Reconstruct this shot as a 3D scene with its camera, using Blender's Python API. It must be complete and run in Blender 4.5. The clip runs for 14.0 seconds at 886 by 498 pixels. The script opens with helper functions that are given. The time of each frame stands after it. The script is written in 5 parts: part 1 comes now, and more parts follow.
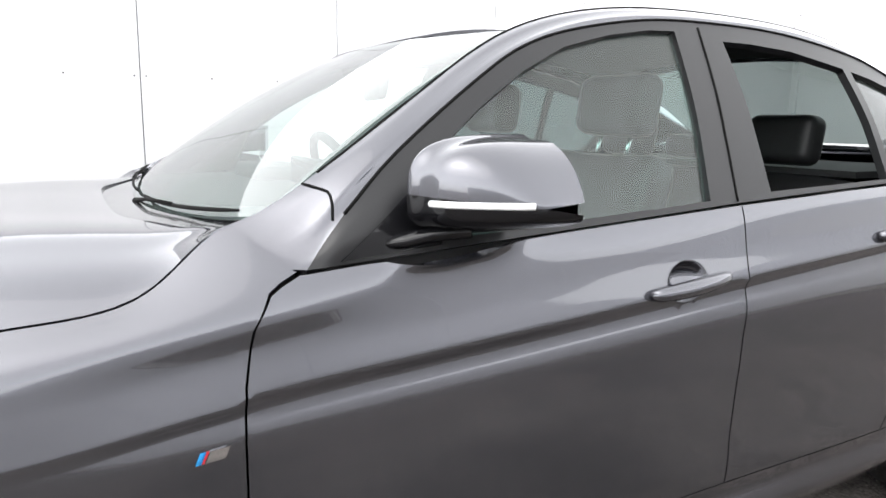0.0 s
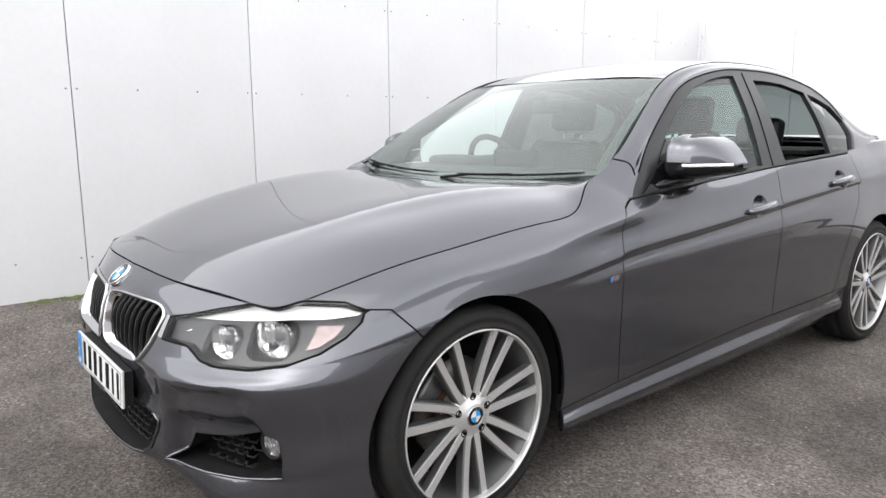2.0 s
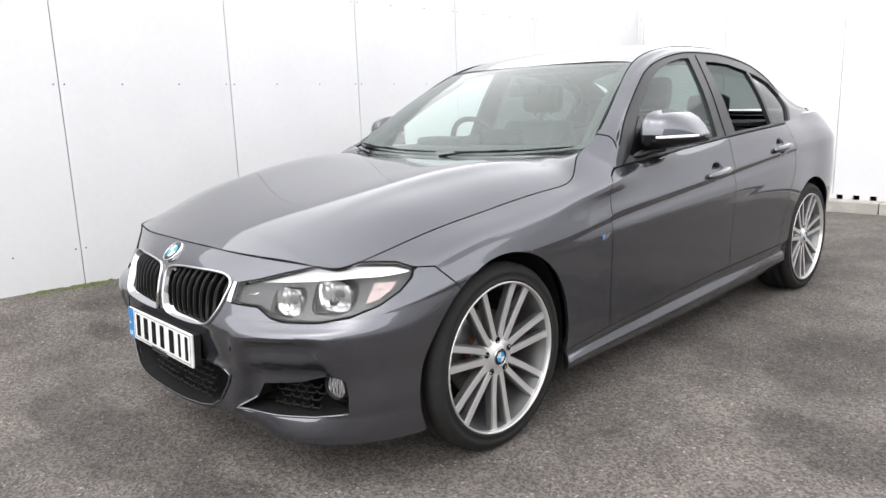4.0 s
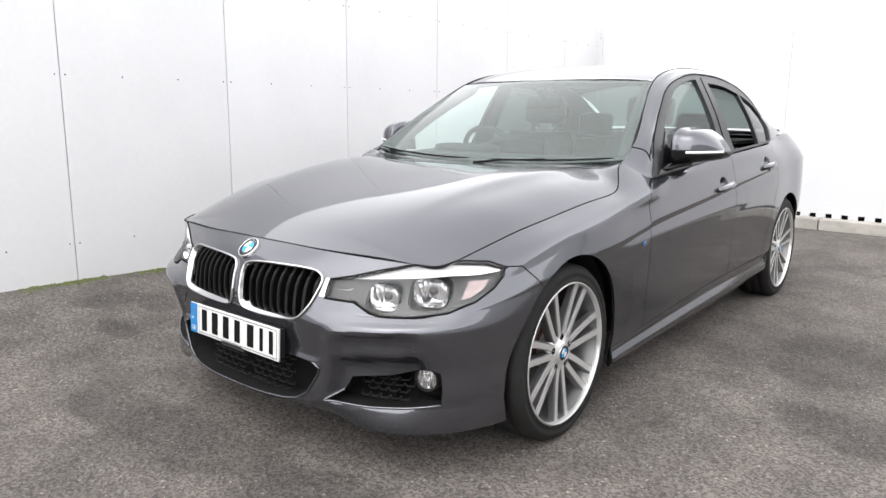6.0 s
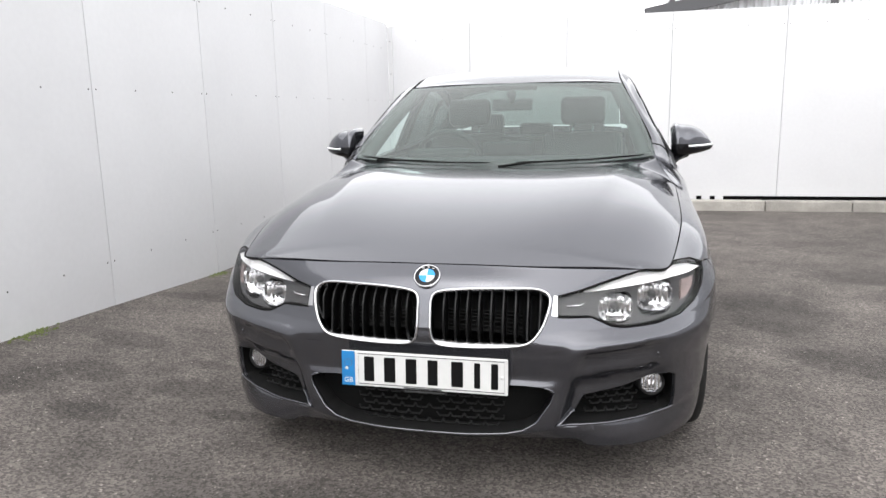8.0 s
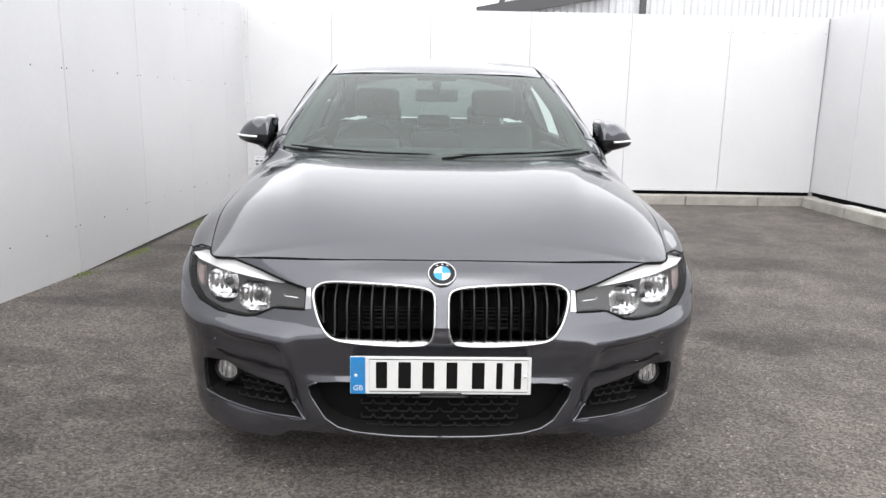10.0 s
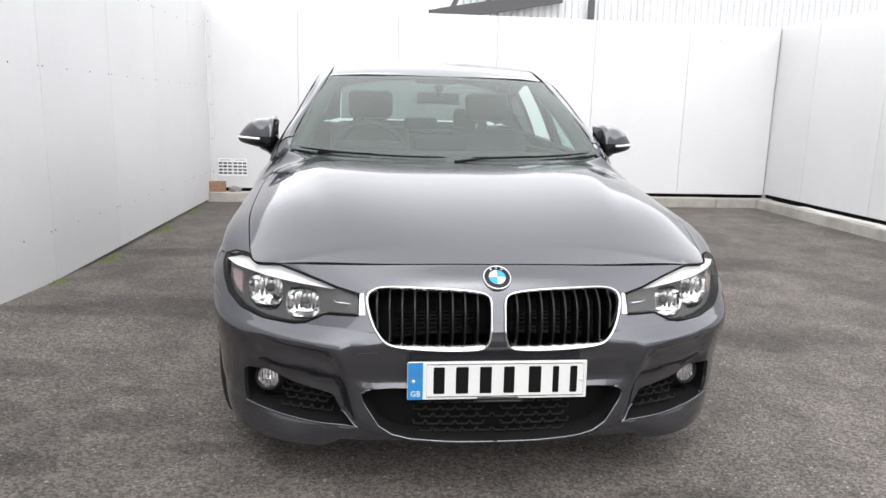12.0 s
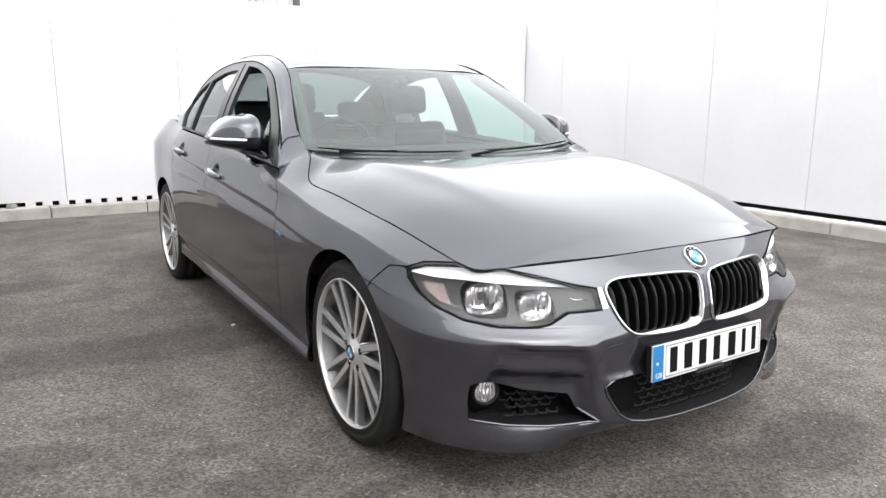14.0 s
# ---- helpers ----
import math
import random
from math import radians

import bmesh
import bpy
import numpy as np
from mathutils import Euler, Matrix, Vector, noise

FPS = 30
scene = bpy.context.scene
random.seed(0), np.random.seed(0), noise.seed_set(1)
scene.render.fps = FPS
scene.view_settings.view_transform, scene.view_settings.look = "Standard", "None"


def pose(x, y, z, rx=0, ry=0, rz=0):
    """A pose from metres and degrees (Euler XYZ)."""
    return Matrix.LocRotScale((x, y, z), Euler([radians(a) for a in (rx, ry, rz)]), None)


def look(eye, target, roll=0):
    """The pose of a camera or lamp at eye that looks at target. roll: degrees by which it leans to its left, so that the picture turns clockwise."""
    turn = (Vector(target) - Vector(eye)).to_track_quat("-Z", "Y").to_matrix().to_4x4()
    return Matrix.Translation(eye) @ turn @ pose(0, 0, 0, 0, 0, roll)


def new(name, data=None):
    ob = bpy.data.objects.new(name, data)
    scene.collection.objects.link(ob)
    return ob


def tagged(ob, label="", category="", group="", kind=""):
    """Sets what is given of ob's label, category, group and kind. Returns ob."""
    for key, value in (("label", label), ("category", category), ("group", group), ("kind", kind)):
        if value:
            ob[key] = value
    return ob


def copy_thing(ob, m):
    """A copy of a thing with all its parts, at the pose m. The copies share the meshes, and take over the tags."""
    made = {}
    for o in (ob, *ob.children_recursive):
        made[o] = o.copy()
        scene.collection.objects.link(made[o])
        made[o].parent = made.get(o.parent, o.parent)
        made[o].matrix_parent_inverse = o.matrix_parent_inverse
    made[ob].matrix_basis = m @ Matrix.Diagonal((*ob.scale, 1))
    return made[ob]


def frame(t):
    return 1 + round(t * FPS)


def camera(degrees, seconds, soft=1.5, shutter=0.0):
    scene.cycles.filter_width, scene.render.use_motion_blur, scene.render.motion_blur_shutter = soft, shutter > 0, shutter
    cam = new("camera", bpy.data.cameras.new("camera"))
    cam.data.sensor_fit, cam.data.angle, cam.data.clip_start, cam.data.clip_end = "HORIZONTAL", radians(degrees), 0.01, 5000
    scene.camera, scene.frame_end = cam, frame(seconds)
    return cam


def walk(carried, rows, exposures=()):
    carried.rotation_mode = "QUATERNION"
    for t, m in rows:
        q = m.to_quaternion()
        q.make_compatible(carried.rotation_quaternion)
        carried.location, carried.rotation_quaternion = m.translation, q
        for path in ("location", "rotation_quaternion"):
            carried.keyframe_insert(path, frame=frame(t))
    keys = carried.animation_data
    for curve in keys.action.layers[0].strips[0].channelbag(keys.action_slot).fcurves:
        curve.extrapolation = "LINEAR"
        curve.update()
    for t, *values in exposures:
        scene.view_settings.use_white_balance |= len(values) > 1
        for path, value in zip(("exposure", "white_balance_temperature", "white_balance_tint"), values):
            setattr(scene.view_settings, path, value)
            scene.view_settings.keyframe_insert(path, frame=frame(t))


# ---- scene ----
cam = camera(64.4, 14.0)
PATH = [
    (0, (1.887, 0.417, 1.125), (0.155, 1.356, 0.776), 0.9),
    (0.5, (2.043, -0.047, 1.113), (0.347, 0.964, 0.793), 0.4),
    (1, (2.169, -0.54, 1.142), (0.538, 0.559, 0.778), 0.0),
    (1.5, (2.199, -0.94, 1.156), (0.604, 0.211, 0.791), -0.4),
    (2, (2.284, -1.252, 1.143), (0.752, -0.014, 0.795), -0.2),
    (2.5, (2.318, -1.512, 1.143), (0.855, -0.197, 0.782), -0.2),
    (2.7, (2.323, -1.611, 1.141), (0.891, -0.267, 0.763), -0.5),
    (5, (2.363, -1.724, 1.144), (0.949, -0.365, 0.753), -2.1),
    (5.5, (2.269, -1.851, 1.146), (0.874, -0.474, 0.751), 0.6),
    (6, (2.056, -2.121, 1.157), (0.807, -0.606, 0.779), 0.6),
    (6.5, (1.73, -2.324, 1.147), (0.585, -0.723, 0.79), -0.7),
    (7, (1.351, -2.51, 1.161), (0.392, -0.795, 0.791), -0.9),
    (7.5, (0.94, -2.696, 1.187), (0.247, -0.857, 0.815), -1.1),
    (7.7, (0.769, -2.726, 1.18), (0.172, -0.853, 0.811), -1.2),
    (9.8, (-0.045, -2.676, 1.172), (-0.002, -0.717, 0.773), 1.0),
    (10, (-0.048, -2.678, 1.172), (0.001, -0.719, 0.771), 1.0),
    (10.5, (-0.051, -2.679, 1.175), (-0.004, -0.72, 0.774), 0.8),
    (11, (-0.06, -2.678, 1.174), (-0.012, -0.72, 0.772), 0.2),
    (11.5, (-0.127, -2.69, 1.171), (-0.041, -0.731, 0.776), 1.7),
    (12, (-0.372, -2.647, 1.168), (-0.16, -0.697, 0.777), 1.5),
    (12.5, (-0.764, -2.549, 1.189), (-0.372, -0.63, 0.787), 2.4),
    (13, (-1.203, -2.432, 1.172), (-0.517, -0.603, 0.744), 2.2),
    (13.5, (-1.536, -2.215, 1.162), (-0.674, -0.469, 0.704), -0.2),
    (14, (-1.829, -2.088, 1.152), (-0.775, -0.436, 0.752), 0.4),
]
walk(cam, [(t, look(eye, target, roll)) for t, eye, target, roll in PATH], exposures=[(0, 1.55), (0.5, 1.42), (1.5, 1.12), (2.5, 1.10), (5, 1.26), (7.5, 0.98), (10, 0.92), (13, 1.06), (14, 1.24)])

# ---- world and sun: a bright overcast day ----
SUN_UP, SUN_TURN = 58, 179
world = bpy.data.worlds.new("overcast_sky")
scene.world = world
world.use_nodes = True
wn = world.node_tree
sky = wn.nodes.new("ShaderNodeTexSky")
sky.sky_type, sky.sun_disc = "NISHITA", False
sky.sun_elevation, sky.sun_rotation = radians(SUN_UP), radians(SUN_TURN)
sky.dust_density, sky.air_density = 3.0, 1.0
pale = wn.nodes.new("ShaderNodeHueSaturation")
pale.inputs["Saturation"].default_value = 0.12
wn.links.new(sky.outputs[0], pale.inputs["Color"])
# an even layer of cloud evens out the clear sky's brightness
where, split_, lift, veil = (wn.nodes.new(n) for n in ("ShaderNodeTexCoord", "ShaderNodeSeparateXYZ", "ShaderNodeMapRange", "ShaderNodeVectorMath"))
lift.inputs["From Min"].default_value, lift.inputs["From Max"].default_value = 0.0, 1.0
lift.inputs["To Min"].default_value, lift.inputs["To Max"].default_value = 1.95, 1.12
veil.operation = "SCALE"
wn.links.new(where.outputs["Generated"], split_.inputs[0])
wn.links.new(split_.outputs["Z"], lift.inputs["Value"])
cloud_layer = wn.nodes.new("ShaderNodeMix")
cloud_layer.data_type = "RGBA"
cloud_layer.inputs["Factor"].default_value = 0.6
cloud_layer.inputs["B"].default_value = (6.5, 6.5, 6.6, 1)
wn.links.new(pale.outputs[0], cloud_layer.inputs["A"])
wn.links.new(cloud_layer.outputs["Result"], veil.inputs[0])
wn.links.new(lift.outputs[0], veil.inputs["Scale"])
wn.links.new(veil.outputs[0], wn.nodes["Background"].inputs[0])
wn.nodes["Background"].inputs[1].default_value = 0.15
sun = new("sun", bpy.data.lights.new("sun", "SUN"))
sun.data.energy, sun.data.angle, sun.data.color = 0.22, radians(60), (1.0, 0.97, 0.93)
sun.matrix_world = look((0, 0, 10), (10 * math.cos(radians(SUN_UP)) * -math.sin(radians(SUN_TURN)), -10 * math.cos(radians(SUN_UP)) * math.cos(radians(SUN_TURN)), 10 - 10 * math.sin(radians(SUN_UP))))


# ---- materials ----
def material(name, color, rough=0.5, metal=0.0, coat=0.0, grain=0.0, grain_size=60.0, stain=0.0, stain_size=3.0, bump=0.0, spec=0.5, per_object=0.0):
    """A Principled surface with fine grain, larger stains and a fine relief, all in world size."""
    m = bpy.data.materials.new(name)
    m.use_nodes = True
    nt, b = m.node_tree, m.node_tree.nodes["Principled BSDF"]
    b.inputs["Base Color"].default_value = (*color, 1)
    b.inputs["Roughness"].default_value, b.inputs["Metallic"].default_value = rough, metal
    b.inputs["Coat Weight"].default_value, b.inputs["Coat Roughness"].default_value = coat, 0.03
    b.inputs["Specular IOR Level"].default_value = spec
    if not (grain or stain or bump or per_object):
        return m
    geo = nt.nodes.new("ShaderNodeNewGeometry")

    def noisy(size, detail):
        n = nt.nodes.new("ShaderNodeTexNoise")
        n.inputs["Scale"].default_value, n.inputs["Detail"].default_value = size, detail
        nt.links.new(geo.outputs["Position"], n.inputs["Vector"])
        return n.outputs["Fac"]

    def gain(src, amount):
        r = nt.nodes.new("ShaderNodeMapRange")
        r.inputs["From Min"].default_value, r.inputs["From Max"].default_value = 0.3, 0.7
        r.inputs["To Min"].default_value, r.inputs["To Max"].default_value = 1 - amount, 1 + amount
        nt.links.new(src, r.inputs["Value"])
        return r.outputs[0]

    factor = None
    fine = noisy(grain_size, 4)
    for src, amount in ((fine, grain), (noisy(stain_size, 5), stain)):
        if not amount:
            continue
        out = gain(src, amount)
        if factor is not None:
            mul = nt.nodes.new("ShaderNodeMath")
            mul.operation = "MULTIPLY"
            nt.links.new(factor, mul.inputs[0]), nt.links.new(out, mul.inputs[1])
            out = mul.outputs[0]
        factor = out
    if per_object:
        info = nt.nodes.new("ShaderNodeObjectInfo")
        r = nt.nodes.new("ShaderNodeMapRange")
        r.inputs["To Min"].default_value, r.inputs["To Max"].default_value = 1 - per_object, 1 + per_object
        nt.links.new(info.outputs["Random"], r.inputs["Value"])
        out = r.outputs[0]
        if factor is not None:
            mul = nt.nodes.new("ShaderNodeMath")
            mul.operation = "MULTIPLY"
            nt.links.new(factor, mul.inputs[0]), nt.links.new(out, mul.inputs[1])
            out = mul.outputs[0]
        factor = out
    if factor is not None:
        mix = nt.nodes.new("ShaderNodeVectorMath")
        mix.operation = "SCALE"
        mix.inputs[0].default_value = color
        nt.links.new(factor, mix.inputs["Scale"])
        nt.links.new(mix.outputs[0], b.inputs["Base Color"])
    if bump:
        bm = nt.nodes.new("ShaderNodeBump")
        bm.inputs["Strength"].default_value, bm.inputs["Distance"].default_value = 1.0, bump
        nt.links.new(fine, bm.inputs["Height"])
        nt.links.new(bm.outputs[0], b.inputs["Normal"])
    return m


def glass(name, tint, haze=0.0, gloss=1.9):
    """A thin pane: clear and tinted, with the gloss of its two faces and a pale veil of sky glare and faint dust put in
    as colour.
    """
    m = bpy.data.materials.new(name)
    m.use_nodes = True
    nt = m.node_tree
    nt.nodes.clear()
    out, mix, hazy = nt.nodes.new("ShaderNodeOutputMaterial"), nt.nodes.new("ShaderNodeMixShader"), nt.nodes.new("ShaderNodeMixShader")
    clear, shine, haze_coat = nt.nodes.new("ShaderNodeBsdfTransparent"), nt.nodes.new("ShaderNodeBsdfGlossy"), nt.nodes.new("ShaderNodeBsdfDiffuse")
    clear.inputs[0].default_value = (*tint, 1)
    # pale green diffuse colour adds the veil of sky glare along with dust
    haze_coat.inputs[0].default_value = (0.66, 0.76, 0.72, 1)
    shine.inputs["Roughness"].default_value = 0.01
    facing, power, gain = nt.nodes.new("ShaderNodeLayerWeight"), nt.nodes.new("ShaderNodeMath"), nt.nodes.new("ShaderNodeMath")
    facing.inputs["Blend"].default_value = 0.5
    power.operation, power.inputs[1].default_value = "POWER", 5.0
    gain.operation, gain.use_clamp = "MULTIPLY_ADD", True
    gain.inputs[1].default_value, gain.inputs[2].default_value = 0.96 * gloss * 0.6, 0.04 * gloss
    nt.links.new(facing.outputs["Facing"], power.inputs[0])
    nt.links.new(power.outputs[0], gain.inputs[0])
    nt.links.new(gain.outputs[0], mix.inputs[0])
    hazy.inputs[0].default_value = haze
    nt.links.new(clear.outputs[0], hazy.inputs[1]), nt.links.new(haze_coat.outputs[0], hazy.inputs[2])
    nt.links.new(hazy.outputs[0], mix.inputs[1]), nt.links.new(shine.outputs[0], mix.inputs[2])
    nt.links.new(mix.outputs[0], out.inputs[0])
    return m


PAINT = material("grey_metallic_paint", (0.086, 0.088, 0.101), 0.25, 0.85, 1.0, grain=0.12, grain_size=900)
PAINT.node_tree.nodes["Principled BSDF"].inputs["Coat IOR"].default_value = 1.6
PAINT.node_tree.nodes["Principled BSDF"].inputs["Specular Tint"].default_value = (.55, .55, .57, 1)


def asphalt(name, color, dark_spots):
    """Worn asphalt: single stones of many greys with a few pale chips, cloudy wear, and damp or merely darker patches
    (x, y, half length, half width).
    """
    m = bpy.data.materials.new(name)
    m.use_nodes = True
    nt, b = m.node_tree, m.node_tree.nodes["Principled BSDF"]
    geo = nt.nodes.new("ShaderNodeNewGeometry")

    def maths(op, x, y, z=None, clamp=False):
        n = nt.nodes.new("ShaderNodeMath")
        n.operation, n.use_clamp = op, clamp
        for k, v in enumerate((x, y) if z is None else (x, y, z)):
            if isinstance(v, (int, float)):
                n.inputs[k].default_value = v
            else:
                nt.links.new(v, n.inputs[k])
        return n.outputs[0]

    def ramp(v, a0, a1, b0, b1):
        r = nt.nodes.new("ShaderNodeMapRange")
        r.interpolation_type = "SMOOTHSTEP"
        for k, x in zip(("From Min", "From Max", "To Min", "To Max"), (a0, a1, b0, b1)):
            r.inputs[k].default_value = x
        nt.links.new(v, r.inputs["Value"])
        return r.outputs[0]

    def noise(scale, detail, rough=0.5):
        n = nt.nodes.new("ShaderNodeTexNoise")
        n.inputs["Scale"].default_value, n.inputs["Detail"].default_value, n.inputs["Roughness"].default_value = scale, detail, rough
        nt.links.new(geo.outputs["Position"], n.inputs["Vector"])
        return n.outputs["Fac"]

    cells = nt.nodes.new("ShaderNodeTexVoronoi")
    cells.inputs["Scale"].default_value = 125
    nt.links.new(geo.outputs["Position"], cells.inputs["Vector"])
    grey = nt.nodes.new("ShaderNodeSeparateColor")
    nt.links.new(cells.outputs["Color"], grey.inputs[0])
    stone = ramp(grey.outputs[0], 0.0, 1.0, 0.56, 1.46)
    chip = ramp(grey.outputs[1], 0.975, 0.99, 1.0, 1.9)
    cloud = ramp(noise(0.9, 6, 0.62), 0.32, 0.68, 0.80, 1.16)
    blot = ramp(noise(3.2, 5, 0.6), 0.36, 0.66, 1.12, 0.80)
    edge = maths("MULTIPLY_ADD", noise(4.5, 5, 0.65), 1.3, -0.65)
    spot_dist = None
    for x, y, a, c in dark_spots:
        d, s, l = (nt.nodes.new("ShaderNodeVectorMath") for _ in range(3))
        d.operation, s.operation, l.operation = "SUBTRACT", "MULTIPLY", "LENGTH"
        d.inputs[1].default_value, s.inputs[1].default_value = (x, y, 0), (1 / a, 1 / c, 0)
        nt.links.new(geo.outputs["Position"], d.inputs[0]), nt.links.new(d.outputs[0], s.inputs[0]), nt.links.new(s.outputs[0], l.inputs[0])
        spot_dist = l.outputs["Value"] if spot_dist is None else maths("MINIMUM", spot_dist, l.outputs["Value"])
    dark = ramp(maths("ADD", spot_dist, edge), 0.70, 1.20, 0.68, 1.0)
    f = maths("MULTIPLY", maths("MULTIPLY", stone, chip), maths("MULTIPLY", maths("MULTIPLY", cloud, blot), dark))
    mix = nt.nodes.new("ShaderNodeVectorMath")
    mix.operation = "SCALE"
    mix.inputs[0].default_value = color
    nt.links.new(f, mix.inputs["Scale"]), nt.links.new(mix.outputs[0], b.inputs["Base Color"])
    b.inputs["Roughness"].default_value, b.inputs["Specular IOR Level"].default_value = 0.85, 0.35
    bump = nt.nodes.new("ShaderNodeBump")
    bump.inputs["Strength"].default_value, bump.inputs["Distance"].default_value = 0.5, 0.005
    nt.links.new(maths("ADD", grey.outputs[2], cells.outputs["Distance"]), bump.inputs["Height"])
    nt.links.new(bump.outputs[0], b.inputs["Normal"])
    return m


# damp spots; the three near y -0.9 just darken the asphalt below the bumper
DAMP_AND_DARK = [(-1.55, 1.38, 0.50, 0.22), (-1.05, 1.36, 0.50, 0.23), (-1.85, 0.30, 0.22, 0.10), (-1.72, -0.12, 0.17, 0.10), (-1.27, -0.14, 0.15, 0.11), (-0.93, -0.33, 0.15, 0.05), (-1.93, -0.30, 0.12, 0.22), (-1.50, -0.48, 0.18, 0.08), (-1.30, 0.14, 0.14, 0.05), (1.7, 0.75, 0.35, 0.20), (1.45, 1.6, 0.30, 0.5), (0.5, -1.25, 0.35, 0.12), (0.0, -0.88, 0.85, 0.16), (0.62, -0.80, 0.30, 0.14), (-0.55, -0.95, 0.35, 0.12), (-2.0, 1.2, 0.35, 0.10), (-1.9, 3.0, 0.5, 0.16), (2.4, 2.6, 0.5, 0.25), (3.2, 0.9, 0.4, 0.2)]
ASPHALT = asphalt("asphalt", (0.114, 0.101, 0.092), DAMP_AND_DARK)
WALL = material("white_wall_panel", (0.61, 0.61, 0.62), 0.45, grain=0.015, grain_size=30, stain=0.03, stain_size=1.3, per_object=0.015)
KERB = material("concrete_kerb", (0.36, 0.34, 0.31), 0.9, grain=0.15, grain_size=120, stain=0.2, stain_size=5, bump=0.002, per_object=0.08)
COWLBLACK = material("matt_black_cowl", (0.006, 0.006, 0.006), 0.85, grain=0.2, grain_size=200, spec=0.12)
COWL = material("satin_grey_cowl", (0.035, 0.036, 0.038), 0.22, coat=0.6, grain=0.1, grain_size=200)
BLACK = material("black_gap", (0.005, 0.005, 0.005), 0.8, spec=0.1)
TRIM = material("satin_black_trim", (0.012, 0.012, 0.013), 0.34, grain=0.1, grain_size=300, spec=0.35)
GLOSSBLACK = material("gloss_black", (0.006, 0.006, 0.007), 0.12, spec=0.3)
PLASTIC = material("black_plastic", (0.013, 0.013, 0.013), 0.6, grain=0.2, grain_size=400, spec=0.25)
RUBBER = material("tyre_rubber", (0.013, 0.0125, 0.012), 0.75, grain=0.25, grain_size=150, stain=0.2, stain_size=14, spec=0.3)
ALLOY = material("machined_alloy", (0.62, 0.615, 0.605), 0.28, 0.6, grain=0.05, grain_size=200)
ALLOYDARK = material("grey_alloy_paint", (0.22, 0.22, 0.22), 0.4, 0.8, grain=0.05, grain_size=200)
CHROME = material("chrome", (0.60, 0.60, 0.61), 0.08, 1.0)
SATIN = material("satin_silver", (0.72, 0.72, 0.73), 0.25, 1.0)
STEEL = material("brake_steel", (0.14, 0.13, 0.12), 0.45, 0.9, grain=0.2, grain_size=60)
RUST = material("rusty_iron", (0.16, 0.07, 0.04), 0.9, grain=0.4, grain_size=80)
WHITE = material("white_plate", (0.60, 0.60, 0.59), 0.4, grain=0.03, grain_size=40)
BLUE = material("blue_plate_band", (0.012, 0.17, 0.42), 0.35, grain=0.05, grain_size=40)
BLUELIGHT = material("emblem_blue", (0.03, 0.28, 0.62), 0.25)
RED = material("badge_red", (0.5, 0.02, 0.03), 0.3)
LEATHER = material("black_leather", (0.016, 0.016, 0.017), 0.5, grain=0.2, grain_size=250, bump=0.0001)
DASH = material("dashboard_plastic", (0.02, 0.02, 0.021), 0.7, grain=0.2, grain_size=400)
LINING = material("dark_headlining", (0.05, 0.05, 0.05), 0.95, grain=0.1, grain_size=300)
GLASS = glass("tinted_window_glass", (0.55, 0.74, 0.70), 0.045, 1.2)
SCREEN = glass("windscreen_glass", (0.54, 0.68, 0.64), 0.08)
REARGLASS = glass("tinted_rear_glass", (0.24, 0.28, 0.27), 0.02)
DARKGLASS = glass("dark_privacy_glass", (0.15, 0.17, 0.17), 0.02)
LENS = glass("clear_lamp_lens", (0.97, 0.97, 0.97), 0.0, 0.9)
REFLECTOR = material("lamp_reflector", (0.80, 0.80, 0.81), 0.13, 0.95)
LAMPGREY = material("lamp_bezel_grey", (0.044, 0.044, 0.046), 0.45, grain=0.1, grain_size=300)
AMBER = material("amber_lens", (0.34, 0.27, 0.26), 0.22, 0.5, bump=0.0008, grain=0.3, grain_size=120)
DRL = material("white_light_guide", (0.9, 0.9, 0.9), 0.25)
SLAT = material("slat_black", (0.005, 0.005, 0.005), 0.28, spec=0.3)
CLADDING = material("pale_steel_cladding", (0.62, 0.63, 0.65), 0.5, grain=0.03, grain_size=10, stain=0.05)
DARKSTEEL = material("dark_painted_steel", (0.06, 0.06, 0.065), 0.5)
BRICK = material("red_brown_block", (0.30, 0.18, 0.12), 0.9, grain=0.2, grain_size=60)
STONE = material("grey_rubble_stone", (0.22, 0.22, 0.20), 0.9, grain=0.3, grain_size=50)
MOSS = material("green_moss", (0.10, 0.12, 0.04), 0.95, grain=0.4, grain_size=90)
GRAVEL = material("white_gravel", (0.70, 0.69, 0.66), 0.9, grain=0.2, grain_size=70, per_object=0.2)
PAPER = material("white_paper", (0.78, 0.78, 0.79), 0.6, grain=0.02)
PRINT = material("dark_print", (0.07, 0.07, 0.08), 0.6, per_object=0.6)
SCREW = material("dark_screw", (0.10, 0.10, 0.10), 0.5, 0.6)


# ---- modelling helpers ----
def link(name, mesh, mat, parent=None, label=""):
    ob = new(name, mesh)
    if mat is not None and not mesh.materials:
        mesh.materials.append(mat)
    if parent is not None:
        ob.parent = parent
    if label:
        ob["label"] = label
    return ob


def part(name, bm, mat, parent=None, label="", smooth=True):
    mesh = bpy.data.meshes.new(name)
    bm.to_mesh(mesh)
    bm.free()
    for p in mesh.polygons:
        p.use_smooth = smooth
    return link(name, mesh, mat, parent, label)


def thing(name, label, category, at=(0, 0, 0), group="", kind=""):
    ob = new(name)
    ob.location = at
    return tagged(ob, label, category, group, kind)


